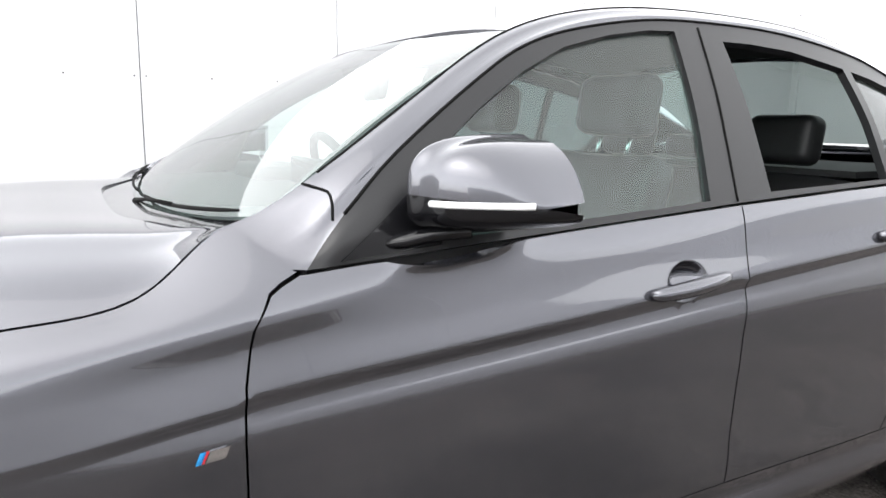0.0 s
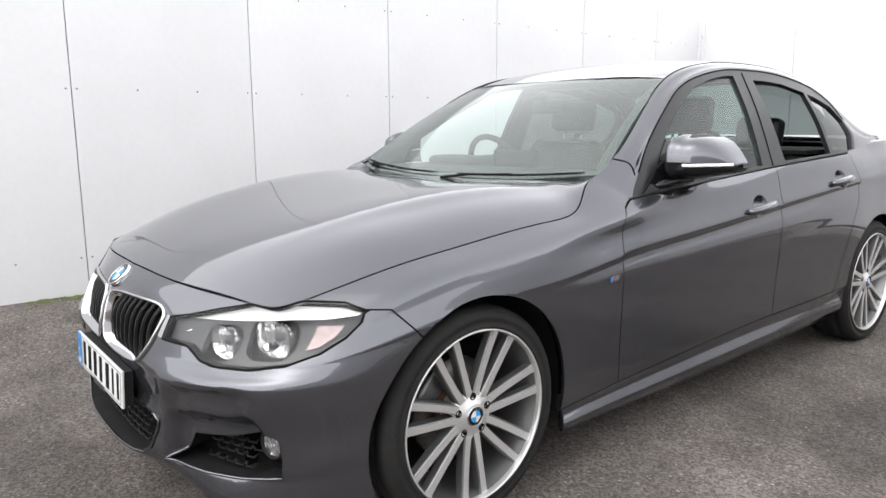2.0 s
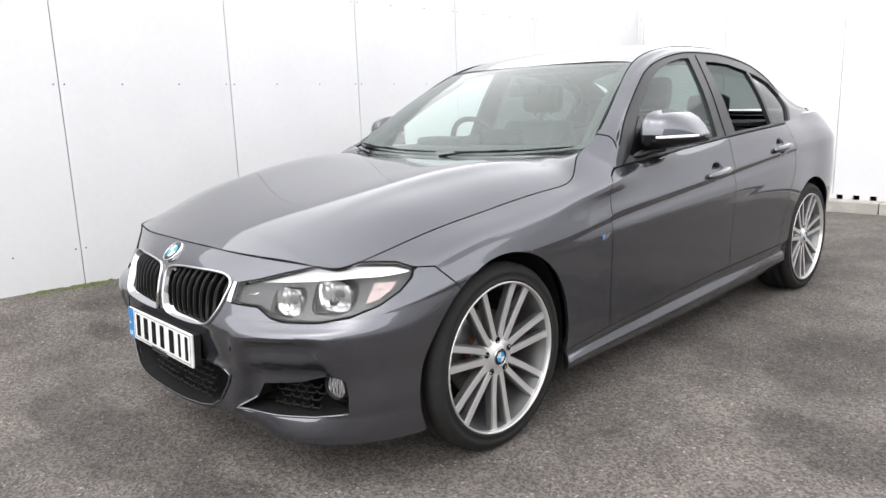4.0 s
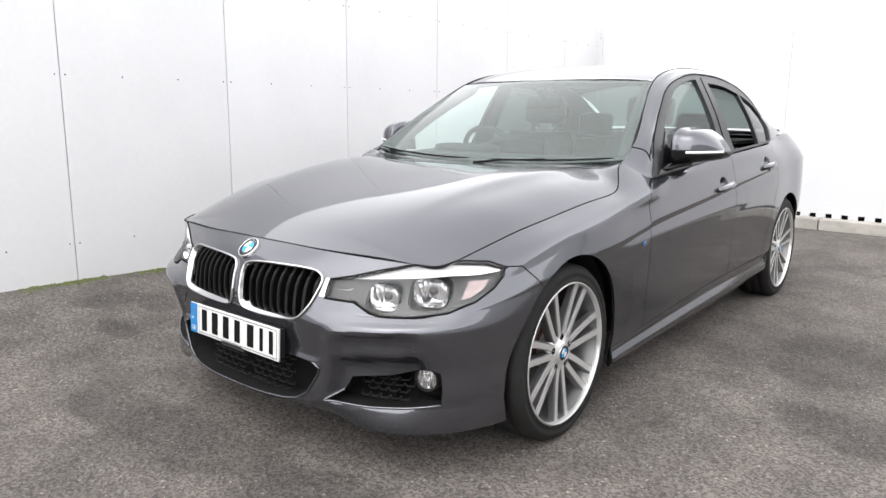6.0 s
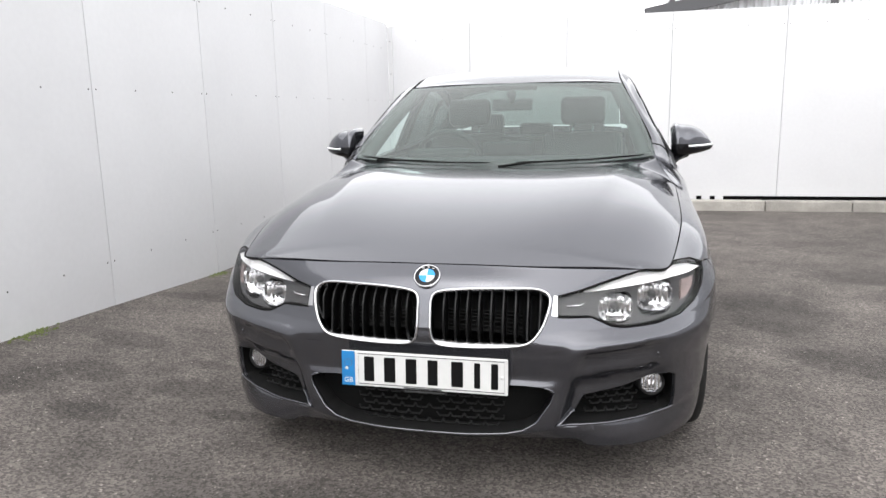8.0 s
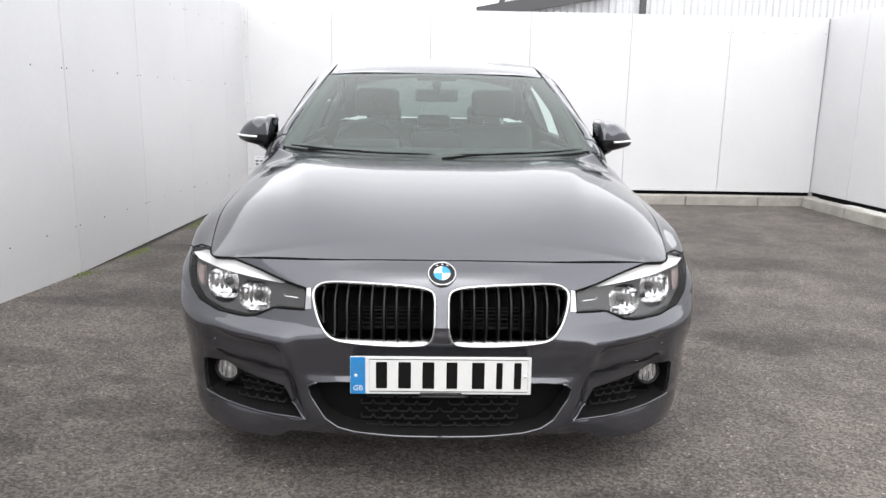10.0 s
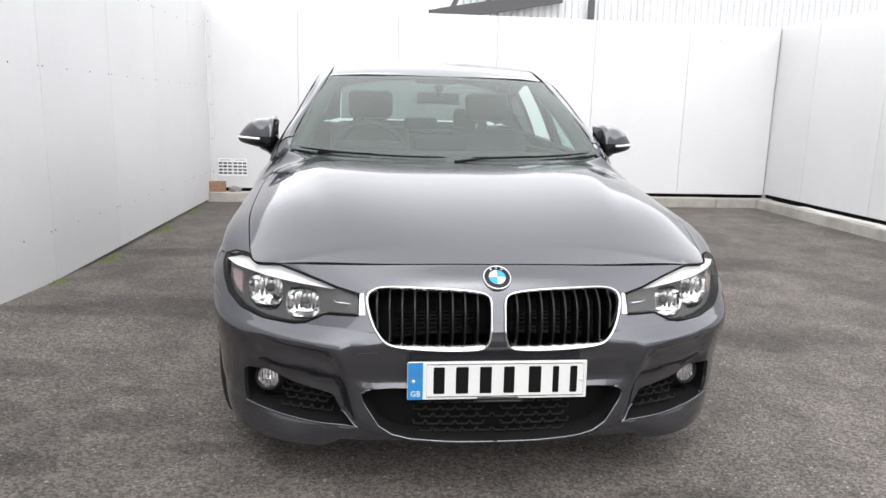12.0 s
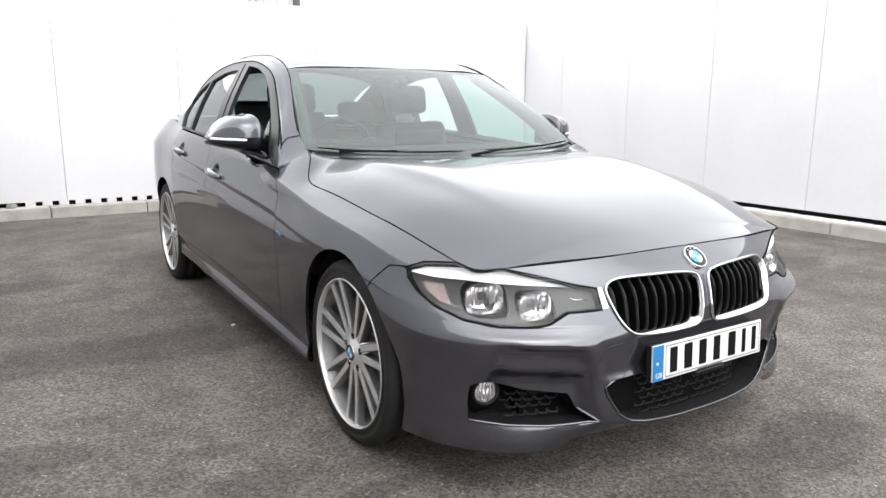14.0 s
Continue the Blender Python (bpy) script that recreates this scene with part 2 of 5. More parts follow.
def box(x0, y0, z0, x1, y1, z1, bevel=0.0, segments=2, bm=None):
    bm = bm or bmesh.new()
    m = Matrix.Translation(((x0 + x1) / 2, (y0 + y1) / 2, (z0 + z1) / 2)) @ Matrix.Diagonal((x1 - x0, y1 - y0, z1 - z0, 1))
    vs = bmesh.ops.create_cube(bm, size=1, matrix=m)["verts"]
    if bevel:
        es = list({e for v in vs for e in v.link_edges})
        bmesh.ops.bevel(bm, geom=es, offset=bevel, segments=segments, affect="EDGES", profile=0.5)
    return bm


def cubic(xs, ys):
    """Natural cubic spline through ys (n rows) at xs; returns a function of an array."""
    xs, ys = np.asarray(xs, float), np.asarray(ys, float)
    n, h = len(xs), np.diff(xs)
    a, r = np.zeros((n, n)), np.zeros((n,) + ys.shape[1:])
    a[0, 0] = a[-1, -1] = 1
    for i in range(1, n - 1):
        a[i, i - 1], a[i, i], a[i, i + 1] = h[i - 1], 2 * (h[i - 1] + h[i]), h[i]
        r[i] = 6 * ((ys[i + 1] - ys[i]) / h[i] - (ys[i] - ys[i - 1]) / h[i - 1])
    m = np.linalg.solve(a, r.reshape(n, -1)).reshape(r.shape)

    def f(x):
        x = np.asarray(x, float)
        i = np.clip(np.searchsorted(xs, x) - 1, 0, n - 2)
        w = h[i]
        p, q = (xs[i + 1] - x) / w, (x - xs[i]) / w
        if ys.ndim > 1:
            p, q, w = p[..., None], q[..., None], w[..., None]
        return p * ys[i] + q * ys[i + 1] + ((p ** 3 - p) * m[i] + (q ** 3 - q) * m[i + 1]) * w * w / 6
    return f


class Loft:
    """A surface through feature curves that run along the car: s along them (metres), t across them (metres)."""

    def __init__(self, features, along):
        f = np.array(features, float)
        self.s_at = np.concatenate([[0], np.cumsum(np.linalg.norm(np.diff(f[along], axis=0), axis=1))])
        self.curves = [cubic(self.s_at, row) for row in f]
        gap = np.linalg.norm(np.diff(f, axis=0), axis=2)
        self.t_at = np.concatenate([[0], np.cumsum(np.median(gap, axis=1))])
        self.s_max, self.t_max = self.s_at[-1], self.t_at[-1]
        gs, gt = np.meshgrid(np.linspace(0, self.s_max, 500), np.linspace(0, self.t_max, 110), indexing="ij")
        self.gs, self.gt = gs.ravel(), gt.ravel()
        self.table = self(self.gs, self.gt)

    def __call__(self, s, t):
        return self.point(s, t)

    def point(self, s, t):
        s, t = np.clip(np.asarray(s, float), 0, self.s_max), np.clip(np.asarray(t, float), 0, self.t_max)
        f = np.stack([c(s) for c in self.curves], 1)
        T = self.t_at
        i = np.clip(np.searchsorted(T, t) - 1, 0, len(T) - 2)
        h = np.diff(T)
        d = np.diff(f, axis=1) / h[None, :, None]
        tan = np.empty_like(f)
        tan[:, 0], tan[:, -1] = d[:, 0], d[:, -1]
        w = (h[:-1] / (h[:-1] + h[1:]))[None, :, None]
        tan[:, 1:-1] = d[:, :-1] * (1 - w) + d[:, 1:] * w
        r = np.arange(len(s))
        u = ((t - T[i]) / h[i])[:, None]
        hh = h[i][:, None]
        return ((2 * u ** 3 - 3 * u ** 2 + 1) * f[r, i] + (u ** 3 - 2 * u ** 2 + u) * hh * tan[r, i]
                + (3 * u ** 2 - 2 * u ** 3) * f[r, i + 1] + (u ** 3 - u ** 2) * hh * tan[r, i + 1])

    def find(self, pts, axes, s_range=None):
        """The (s, t) of points known in two of their coordinates."""
        lo, hi = s_range or (0, self.s_max)
        ok = (self.gs >= lo) & (self.gs <= hi)
        tab, gs, gt = self.table[ok][:, axes], self.gs[ok], self.gt[ok]
        pts = np.asarray(pts, float)
        j = np.argmin(((tab[None] - pts[:, None]) ** 2).sum(2), axis=1)
        s, t = gs[j].copy(), gt[j].copy()
        e = 1e-4
        for _ in range(8):
            p = self(s, t)[:, axes]
            ps, pt = (self(s + e, t)[:, axes] - p) / e, (self(s, t + e)[:, axes] - p) / e
            r = pts - p
            det = ps[:, 0] * pt[:, 1] - ps[:, 1] * pt[:, 0]
            det = np.where(np.abs(det) < 1e-3, 1e-3, det)
            ds = (r[:, 0] * pt[:, 1] - r[:, 1] * pt[:, 0]) / det
            dt = (ps[:, 0] * r[:, 1] - ps[:, 1] * r[:, 0]) / det
            s, t = np.clip(s + np.clip(ds, -0.03, 0.03), lo, hi), np.clip(t + np.clip(dt, -0.03, 0.03), 0, self.t_max)
        return np.stack([s, t], 1)


class Sheet:
    """A surface over the plan or over a side view: f(u, v) gives the points."""

    def __init__(self, f):
        self.f = f

    def __call__(self, s, t):
        return self.f(np.asarray(s, float), np.asarray(t, float))


def dense(pts, step=0.012, closed=True, smooth=False):
    """The polyline with a point every step; smooth: rounded through its points."""
    p = np.array(pts, float)
    if smooth:
        q = np.vstack([p[-1:], p, p[:2]]) if closed else np.vstack([2 * p[0] - p[1], p, 2 * p[-1] - p[-2]])
        out = []
        for i in range(1, len(q) - 2):
            a, b, c, d = q[i - 1:i + 3]
            n = max(2, int(np.linalg.norm(c - b) / step))
            for u in np.arange(n) / n:
                out.append(0.5 * (2 * b + (c - a) * u + (2 * a - 5 * b + 4 * c - d) * u * u + (3 * b - a - 3 * c + d) * u ** 3))
        if not closed:
            out.append(p[-1])
        return np.array(out)
    out = []
    ends = range(len(p)) if closed else range(len(p) - 1)
    for i in ends:
        a, b = p[i], p[(i + 1) % len(p)]
        n = max(1, int(round(np.linalg.norm(b - a) / step)))
        out += [a + (b - a) * k / n for k in range(n)]
    if not closed:
        out.append(p[-1])
    return np.array(out)


def inside(poly, pts):
    x, y = pts[:, 0], pts[:, 1]
    hit = np.zeros(len(pts), bool)
    a, b = poly, np.roll(poly, -1, axis=0)
    for (ax, ay), (bx, by) in zip(a, b):
        c = (ay > y) != (by > y)
        if c.any():
            hit ^= c & (x < (bx - ax) * (y - ay) / (by - ay + 1e-12) + ax)
    return hit


def shrink(poly, d):
    """The closed outline moved inwards by d."""
    a, b = np.roll(poly, 1, axis=0), np.roll(poly, -1, axis=0)
    t = b - a
    n = np.stack([-t[:, 1], t[:, 0]], 1)
    n /= np.linalg.norm(n, axis=1)[:, None] + 1e-9
    area = np.sum(poly[:, 0] * b[:, 1] - b[:, 0] * poly[:, 1])
    return poly + n * (d if area > 0 else -d)


from mathutils.geometry import delaunay_2d_cdt


def cut(surface, outline, holes=(), grid=0.02, gap=0.002, flange=0.012, lift=0.0, mirror=False, rim=True):
    """A panel: the piece of a surface inside an outline and outside its holes, with turned-in edges. Returns a mesh."""
    loops = [shrink(np.asarray(outline, float), gap)] + [shrink(np.asarray(h, float), -gap) for h in holes]
    lo, hi = loops[0].min(0), loops[0].max(0)
    gx, gy = np.meshgrid(np.arange(lo[0], hi[0] + grid, grid), np.arange(lo[1], hi[1] + grid, grid), indexing="ij")
    pts = np.stack([gx.ravel(), gy.ravel()], 1)
    ok = inside(loops[0], pts)
    for h in loops[1:]:
        ok &= ~inside(h, pts)
    pts = pts[ok]
    border = np.vstack(loops)
    if len(pts):
        near = np.array([np.min(((border - p) ** 2).sum(1)) for p in pts])
        pts = pts[near > (0.45 * grid) ** 2]
    edges, base = [], 0
    for lp in loops:
        n = len(lp)
        edges += [(base + i, base + (i + 1) % n) for i in range(n)]
        base += n
    allp = np.vstack([border, pts])
    v2, e2, f2 = delaunay_2d_cdt([Vector(p) for p in allp], edges, [], 0, 1e-6)[:3]
    v2 = np.array([tuple(v) for v in v2])
    f2 = np.array([f for f in f2 if len(f) == 3])
    mid = v2[f2].mean(1)
    keep = inside(loops[0], mid)
    for h in loops[1:]:
        keep &= ~inside(h, mid)
    f2 = f2[keep]
    e = 5e-4
    s, t = v2[:, 0], v2[:, 1]
    p = surface(s, t)
    nrm = np.cross(surface(s + e, t) - surface(s - e, t), surface(s, t + e) - surface(s, t - e))
    nrm /= np.linalg.norm(nrm, axis=1)[:, None] + 1e-12
    centre = np.array((0, 1.5, 0.6))
    if np.mean(((p - centre) * nrm).sum(1)) < 0:
        nrm = -nrm
    p = p + nrm * lift
    a, b, c = p[f2[:, 0]], p[f2[:, 1]], p[f2[:, 2]]
    flip = (np.cross(b - a, c - a) * nrm[f2[:, 0]]).sum(1) < 0
    f2[flip] = f2[flip][:, ::-1]
    faces = [tuple(int(i) for i in f) for f in f2]
    verts, normals = list(p), list(nrm)
    if flange and rim:
        count = {}
        for f in faces:
            for i in range(3):
                a, b = f[i], f[(i + 1) % 3]
                count[(a, b)] = count.get((a, b), 0) + 1
        made = {}

        def rimvert(i, side):
            for k, depth in (("top", 0.0), ("low", flange)):
                if (i, k) not in made:
                    made[(i, k)] = len(verts)
                    verts.append(p[i] - nrm[i] * depth)
                    normals.append(side)
        for a, b in count:
            if (b, a) in count:
                continue
            side = np.cross(p[b] - p[a], nrm[a])
            side = side / (np.linalg.norm(side) + 1e-9)
            rimvert(a, side), rimvert(b, side)
            faces.append((made[(b, "top")], made[(a, "top")], made[(a, "low")], made[(b, "low")]))
    verts, normals = np.array(verts), np.array(normals)
    if mirror:
        verts, normals = verts * (-1, 1, 1), normals * (-1, 1, 1)
        faces = [f[::-1] for f in faces]
    mesh = bpy.data.meshes.new("panel")
    mesh.from_pydata([tuple(v) for v in verts], [], faces)
    for q in mesh.polygons:
        q.use_smooth = True
    mesh.normals_split_custom_set_from_vertices([tuple(n) for n in normals])
    return mesh


def both(name, surface, outline, mat, parent, label="", **kw):
    """The same panel on both flanks of the car."""
    out = []
    for m in (False, True):
        out.append(link(name, cut(surface, outline, mirror=m, **kw), mat, parent, label))
    return out


def tube(points, radius, sides=8, closed=False, flat=1.0, bm=None, up=(0, 0, 1)):
    """A swept bar along a polyline; flat: its height over its width."""
    bm = bm or bmesh.new()
    pts = [Vector(p) for p in points]
    n, rings = len(pts), []
    rad = radius if hasattr(radius, "__len__") else [radius] * n
    for i, p in enumerate(pts):
        a, b = (pts[i - 1], pts[(i + 1) % n]) if closed else (pts[max(i - 1, 0)], pts[min(i + 1, n - 1)])
        d = (b - a).normalized()
        u = d.cross(Vector(up))
        u = u.normalized() if u.length > 1e-4 else d.cross(Vector((1, 0, 0))).normalized()
        w = u.cross(d).normalized()
        rings.append([bm.verts.new(p + rad[i] * (u * math.cos(k * math.tau / sides) + flat * w * math.sin(k * math.tau / sides))) for k in range(sides)])
    for i in range(n if closed else n - 1):
        a, b = rings[i], rings[(i + 1) % n]
        for k in range(sides):
            bm.faces.new((a[k], a[(k + 1) % sides], b[(k + 1) % sides], b[k]))
    if not closed:
        bm.faces.new(rings[0][::-1]), bm.faces.new(rings[-1])
    bmesh.ops.recalc_face_normals(bm, faces=bm.faces[:])
    return bm


def lathe(profile, steps=64, bm=None):
    """A body turned about the x axis: profile of (x, radius)."""
    bm = bm or bmesh.new()
    rings = [[bm.verts.new((x, r * math.cos(k * math.tau / steps), r * math.sin(k * math.tau / steps))) for k in range(steps)] for x, r in profile]
    for a, b in zip(rings, rings[1:]):
        for k in range(steps):
            bm.faces.new((a[k], a[(k + 1) % steps], b[(k + 1) % steps], b[k]))
    bmesh.ops.recalc_face_normals(bm, faces=bm.faces[:])
    return bm


def moved(bm, m):
    bm.transform(m)
    if m.determinant() < 0:
        bmesh.ops.reverse_faces(bm, faces=bm.faces[:])
    return bm


FLIP = Matrix.Diagonal((-1, 1, 1, 1))


# ---- the yard: ground, white panel walls, kerbs ----
def smooth01(a, b, x):
    u = min(1.0, max(0.0, (x - a) / (b - a)))
    return u * u * (3 - 2 * u)


def ground_height(x, y):
    return 0.125 * smooth01(-0.95, -2.5, x) * smooth01(3.2, -0.6, y)


WEST, NORTH, EAST, TOP = -2.38, 6.17, 4.85, 2.29


def west_x(y):
    return WEST + .0175 * y


def build_ground():
    near = [i * 0.25 for i in range(-16, 25)]
    xs = [-300, -80, -30, -12, -6] + near + [8, 12, 30, 80, 300]
    ys = [-300, -80, -30, -12, -8] + [i * 0.5 for i in range(-12, 16)] + [10, 15, 30, 80, 300]
    bm = bmesh.new()
    grid = [[bm.verts.new((x, y, ground_height(x, y))) for y in ys] for x in xs]
    for i in range(len(xs) - 1):
        for j in range(len(ys) - 1):
            bm.faces.new((grid[i][j], grid[i + 1][j], grid[i + 1][j + 1], grid[i][j + 1]))
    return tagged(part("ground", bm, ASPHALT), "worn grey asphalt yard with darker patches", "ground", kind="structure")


build_ground()


def panel_mesh(width, height, thick, name):
    bm = box(-width / 2, -thick, 0, width / 2, 0, height, 0.002, 1)
    mesh = bpy.data.meshes.new(name)
    bm.to_mesh(mesh)
    bm.free()
    mesh.materials.append(WALL)
    return mesh


def screw_mesh():
    bm = bmesh.new()
    bmesh.ops.create_cone(bm, cap_ends=True, segments=8, radius1=0.006, radius2=0.004, depth=0.004, matrix=Matrix.Rotation(radians(90), 4, "X"))
    mesh = bpy.data.meshes.new("screw")
    bm.to_mesh(mesh)
    bm.free()
    mesh.materials.append(SCREW)
    return mesh


SCREWS = screw_mesh()


def panel_wall(name, label, origin, turn, cuts, z0, z1, screw_rows=(), gap=0.004):
    """A boarded wall whose face looks along -y before it is turned; cuts are the joints along its x."""
    base = pose(*origin, 0, 0, turn)
    bm = box(cuts[0], 0.032, z0 + 0.02, cuts[-1], 0.12, z1 - 0.01)
    wall = tagged(part(name, bm, DARKSTEEL, smooth=False), label, "wall", kind="structure")
    wall.matrix_world = base
    made = {}
    for a, b in zip(cuts, cuts[1:]):
        w = round(b - a - gap, 3)
        if w not in made:
            made[w] = panel_mesh(w, z1 - z0, 0.03, "panel")
        p = link("panel", made[w], None, wall)
        p.location = ((a + b) / 2, 0.03, z0)
        for z in screw_rows:
            for x in (a + 0.03, a + (b - a) / 3, b - (b - a) / 3, b - 0.03):
                q = link("screw", SCREWS, None, wall)
                q.location = (x, -0.001, z)
    return wall


# west wall: its face looks to +x
WEST_JOINTS = [-8.25, -7.11, -5.97, -4.83, -3.69, -2.55, -1.42, -0.285, 0.83, 1.955, 3.08, 4.2, 5.35, 6.15]
panel_wall("wall_west", "white flat panelled wall with screws along its joints", (WEST, 0, 0), 89, WEST_JOINTS, 0.03, TOP + .03, (0.35, 1.36, 2.0), gap=0.005)
panel_wall("wall_north", "white panelled wall standing on a concrete kerb", (0, NORTH, 0), 0, [-2.25, -1.215, -0.02, 1.19, 2.42, 3.64, 4.84], 0.155, TOP, (2.1,))
panel_wall("wall_east", "white panelled wall above a gravelled kerb", (EAST, 0, 0), -90, [-6.58, -5.38, -4.18, -2.98, -1.78, -0.58, 0.62, 1.82, 3.02, 4.22, 5.42, 6.62, 7.82], 0.165, TOP)


# ---- kerbs, the gap under the north wall, papers, stones, the building beyond ----
def kerb_mesh(length, depth, height):
    bm = box(-length / 2 + .004, 0, -0.03, length / 2 - .004, depth, height, 0.012, 2)
    mesh = bpy.data.meshes.new("kerb_stone")
    bm.to_mesh(mesh)
    bm.free()
    mesh.materials.append(KERB)
    return mesh


def build_kerb(name, label, origin, turn, length, height=0.115, depth=0.17, stone=0.915):
    k = tagged(new(name), label, "kerb", kind="structure")
    k.matrix_world = pose(*origin, 0, 0, turn)
    mesh = kerb_mesh(stone, depth, height)
    n = int(length / stone) + 1
    for i in range(n):
        s_ = link("kerb_stone", mesh, None, k)
        s_.location = (stone * (i + .5), random.uniform(-.003, .003), random.uniform(-.003, .003))
    return k


build_kerb("kerb_north", "weathered pale concrete kerb below the wall", (-2.30, NORTH - .175, 0), 0, 7.2)
build_kerb("kerb_east", "weathered pale concrete kerb with white gravel on it", (EAST - .20, NORTH - .19, 0), -90, 14.0)

# the dark slot between kerb and wall, with pale packers in it
slot = tagged(part("wall_base", box(-2.27, NORTH + .04, .05, EAST, NORTH + .06, .17), BLACK, smooth=False), "dark slot under the white wall with pale packers", "wall base", kind="structure")
packer = bpy.data.meshes.new("packer")
bm = box(-.045, 0, .11, .045, .035, .158)
bm.to_mesh(packer)
bm.free()
packer.materials.append(WALL)
x = -1.55
while x < 1.9:
    o = link("packer", packer, None, slot)
    o.location = (x, NORTH - .002, 0)
    x += .152
tagged(part("wall_base_east", box(EAST + .03, -7.8, .05, EAST + .05, NORTH, .18), BLACK, smooth=False), "dark slot under the white east wall", "wall base", kind="structure")
tagged(part("corner_trim", box(-2.272, NORTH - .028, .12, -2.215, NORTH + .01, TOP, .003, 1), WALL, smooth=False), "white corner strip between two walls", "trim", kind="structure")
for z in (.35, .75, 1.15, 1.7, 2.1):
    part("screw", moved(box(-.006, 0, -.006, .006, .003, .006, .002, 1), Matrix.Translation((-2.24, NORTH - .0305, z))), SCREW, bpy.data.objects["corner_trim"])


def build_sheet(x0, x1, z0, z1, label):
    s_ = tagged(part("paper_sheet", box(x0, NORTH - .006, z0, x1, NORTH - .001, z1), PAPER, smooth=False), label, "paper sheet", group="papers on the wall")
    dx, dz = (x1 - x0) / 3, (z1 - z0 - .05) / 4
    for i in range(3):
        for j in range(4):
            part("photo", box(x0 + dx * i + .006, NORTH - .0075, z0 + .015 + dz * j + .006, x0 + dx * (i + 1) - .006, NORTH - .0055, z0 + .015 + dz * (j + 1) - .010), PRINT, s_, smooth=False)
    part("heading", box(x0 + .02, NORTH - .0075, z1 - .022, x1 - .02, NORTH - .0055, z1 - .016), PRINT, s_, smooth=False)


build_sheet(-2.185, -2.02, .30, .51, "white printed sheet with a grid of dark pictures")
build_sheet(-2.01, -1.845, .30, .51, "white printed sheet with a grid of dark pictures")


def rock(name, label, at, size, mat, seed):
    rnd = random.Random(seed)
    bm = bmesh.new()
    bmesh.ops.create_icosphere(bm, subdivisions=2, radius=1)
    for v in bm.verts:
        v.co *= 1 + rnd.uniform(-.16, .16)
        v.co = Vector((v.co.x * size[0], v.co.y * size[1], max(v.co.z, -.6) * size[2]))
    o = part(name, bm, mat, smooth=False)
    o.location = at
    return tagged(o, label, "stone")


KT = .115
tagged(part("block", moved(box(-.095, -.05, 0, .095, .05, .125, .008, 2), pose(-2.185, 6.085, KT, 0, 0, 6)), BRICK, smooth=False), "brown rough block lying on the kerb", "block")
rock("stone", "grey broken stone lying on the kerb", (-1.98, 6.09, KT + .025), (.075, .05, .045), STONE, 3)
rock("stone", "dark broken stone lying on the kerb", (-1.72, 6.09, KT + .018), (.05, .04, .032), STONE, 5)
rock("litter", "small white scrap lying on the asphalt", (-.842, 1.523, .004), (.012, .009, .006), PAPER, 9)["category"] = "litter"
rock("litter", "small white scrap lying on the asphalt", (-1.35, -.35, .005), (.008, .007, .005), PAPER, 10)["category"] = "litter"


def scatter(name, label, category, mat, spots, size, seed):
    rnd = random.Random(seed)
    verts, faces = [], []
    for x, y, z in spots:
        r = rnd.uniform(.5, 1) * size
        b = len(verts)
        a = rnd.uniform(0, 6)
        for k in range(4):
            verts.append((x + r * math.cos(a + k * 1.57), y + r * math.sin(a + k * 1.57), z))
        verts.append((x + rnd.uniform(-.3, .3) * r, y + rnd.uniform(-.3, .3) * r, z + r * rnd.uniform(.5, 1.0)))
        faces += [(b + k, b + (k + 1) % 4, b + 4) for k in range(4)]
    mesh = bpy.data.meshes.new(name)
    mesh.from_pydata(verts, [], faces)
    return tagged(link(name, mesh, mat), label, category, kind="stuff")


rnd = random.Random(4)
scatter("gravel", "white gravel spilled along the top of the kerb", "gravel", GRAVEL, [(EAST - rnd.uniform(.0, .17) * (.5 + .5 * math.sin(y * 3.1) ** 2), y, KT) for y in [rnd.uniform(.3, 5.3) for _ in range(5200)]], .016, 5)
moss = []
for cy, ln, n in ((-.55, .10, 60), (-.28, .18, 160), (.18, .14, 90), (1.9, .12, 80), (2.75, .2, 180), (4.1, .25, 160), (5.2, .2, 110)):
    moss += [(west_x(cy) + .004 + abs(rnd.gauss(0, .045)), rnd.gauss(cy, ln * .5), .0) for _ in range(n)]
scatter("moss", "low green and brown moss at the foot of the white wall", "moss", MOSS, [(x, y, ground_height(x, y)) for x, y, z in moss], .012, 6)
chips = [(rnd.uniform(-2.2, 4.4), rnd.uniform(-2.6, 6.2), 0) for _ in range(9000)]
scatter("loose_chips", "loose pale stone chips on the asphalt", "stone chips", KERB, [(x, y, ground_height(x, y) - .001) for x, y, z in chips], .0042, 7)


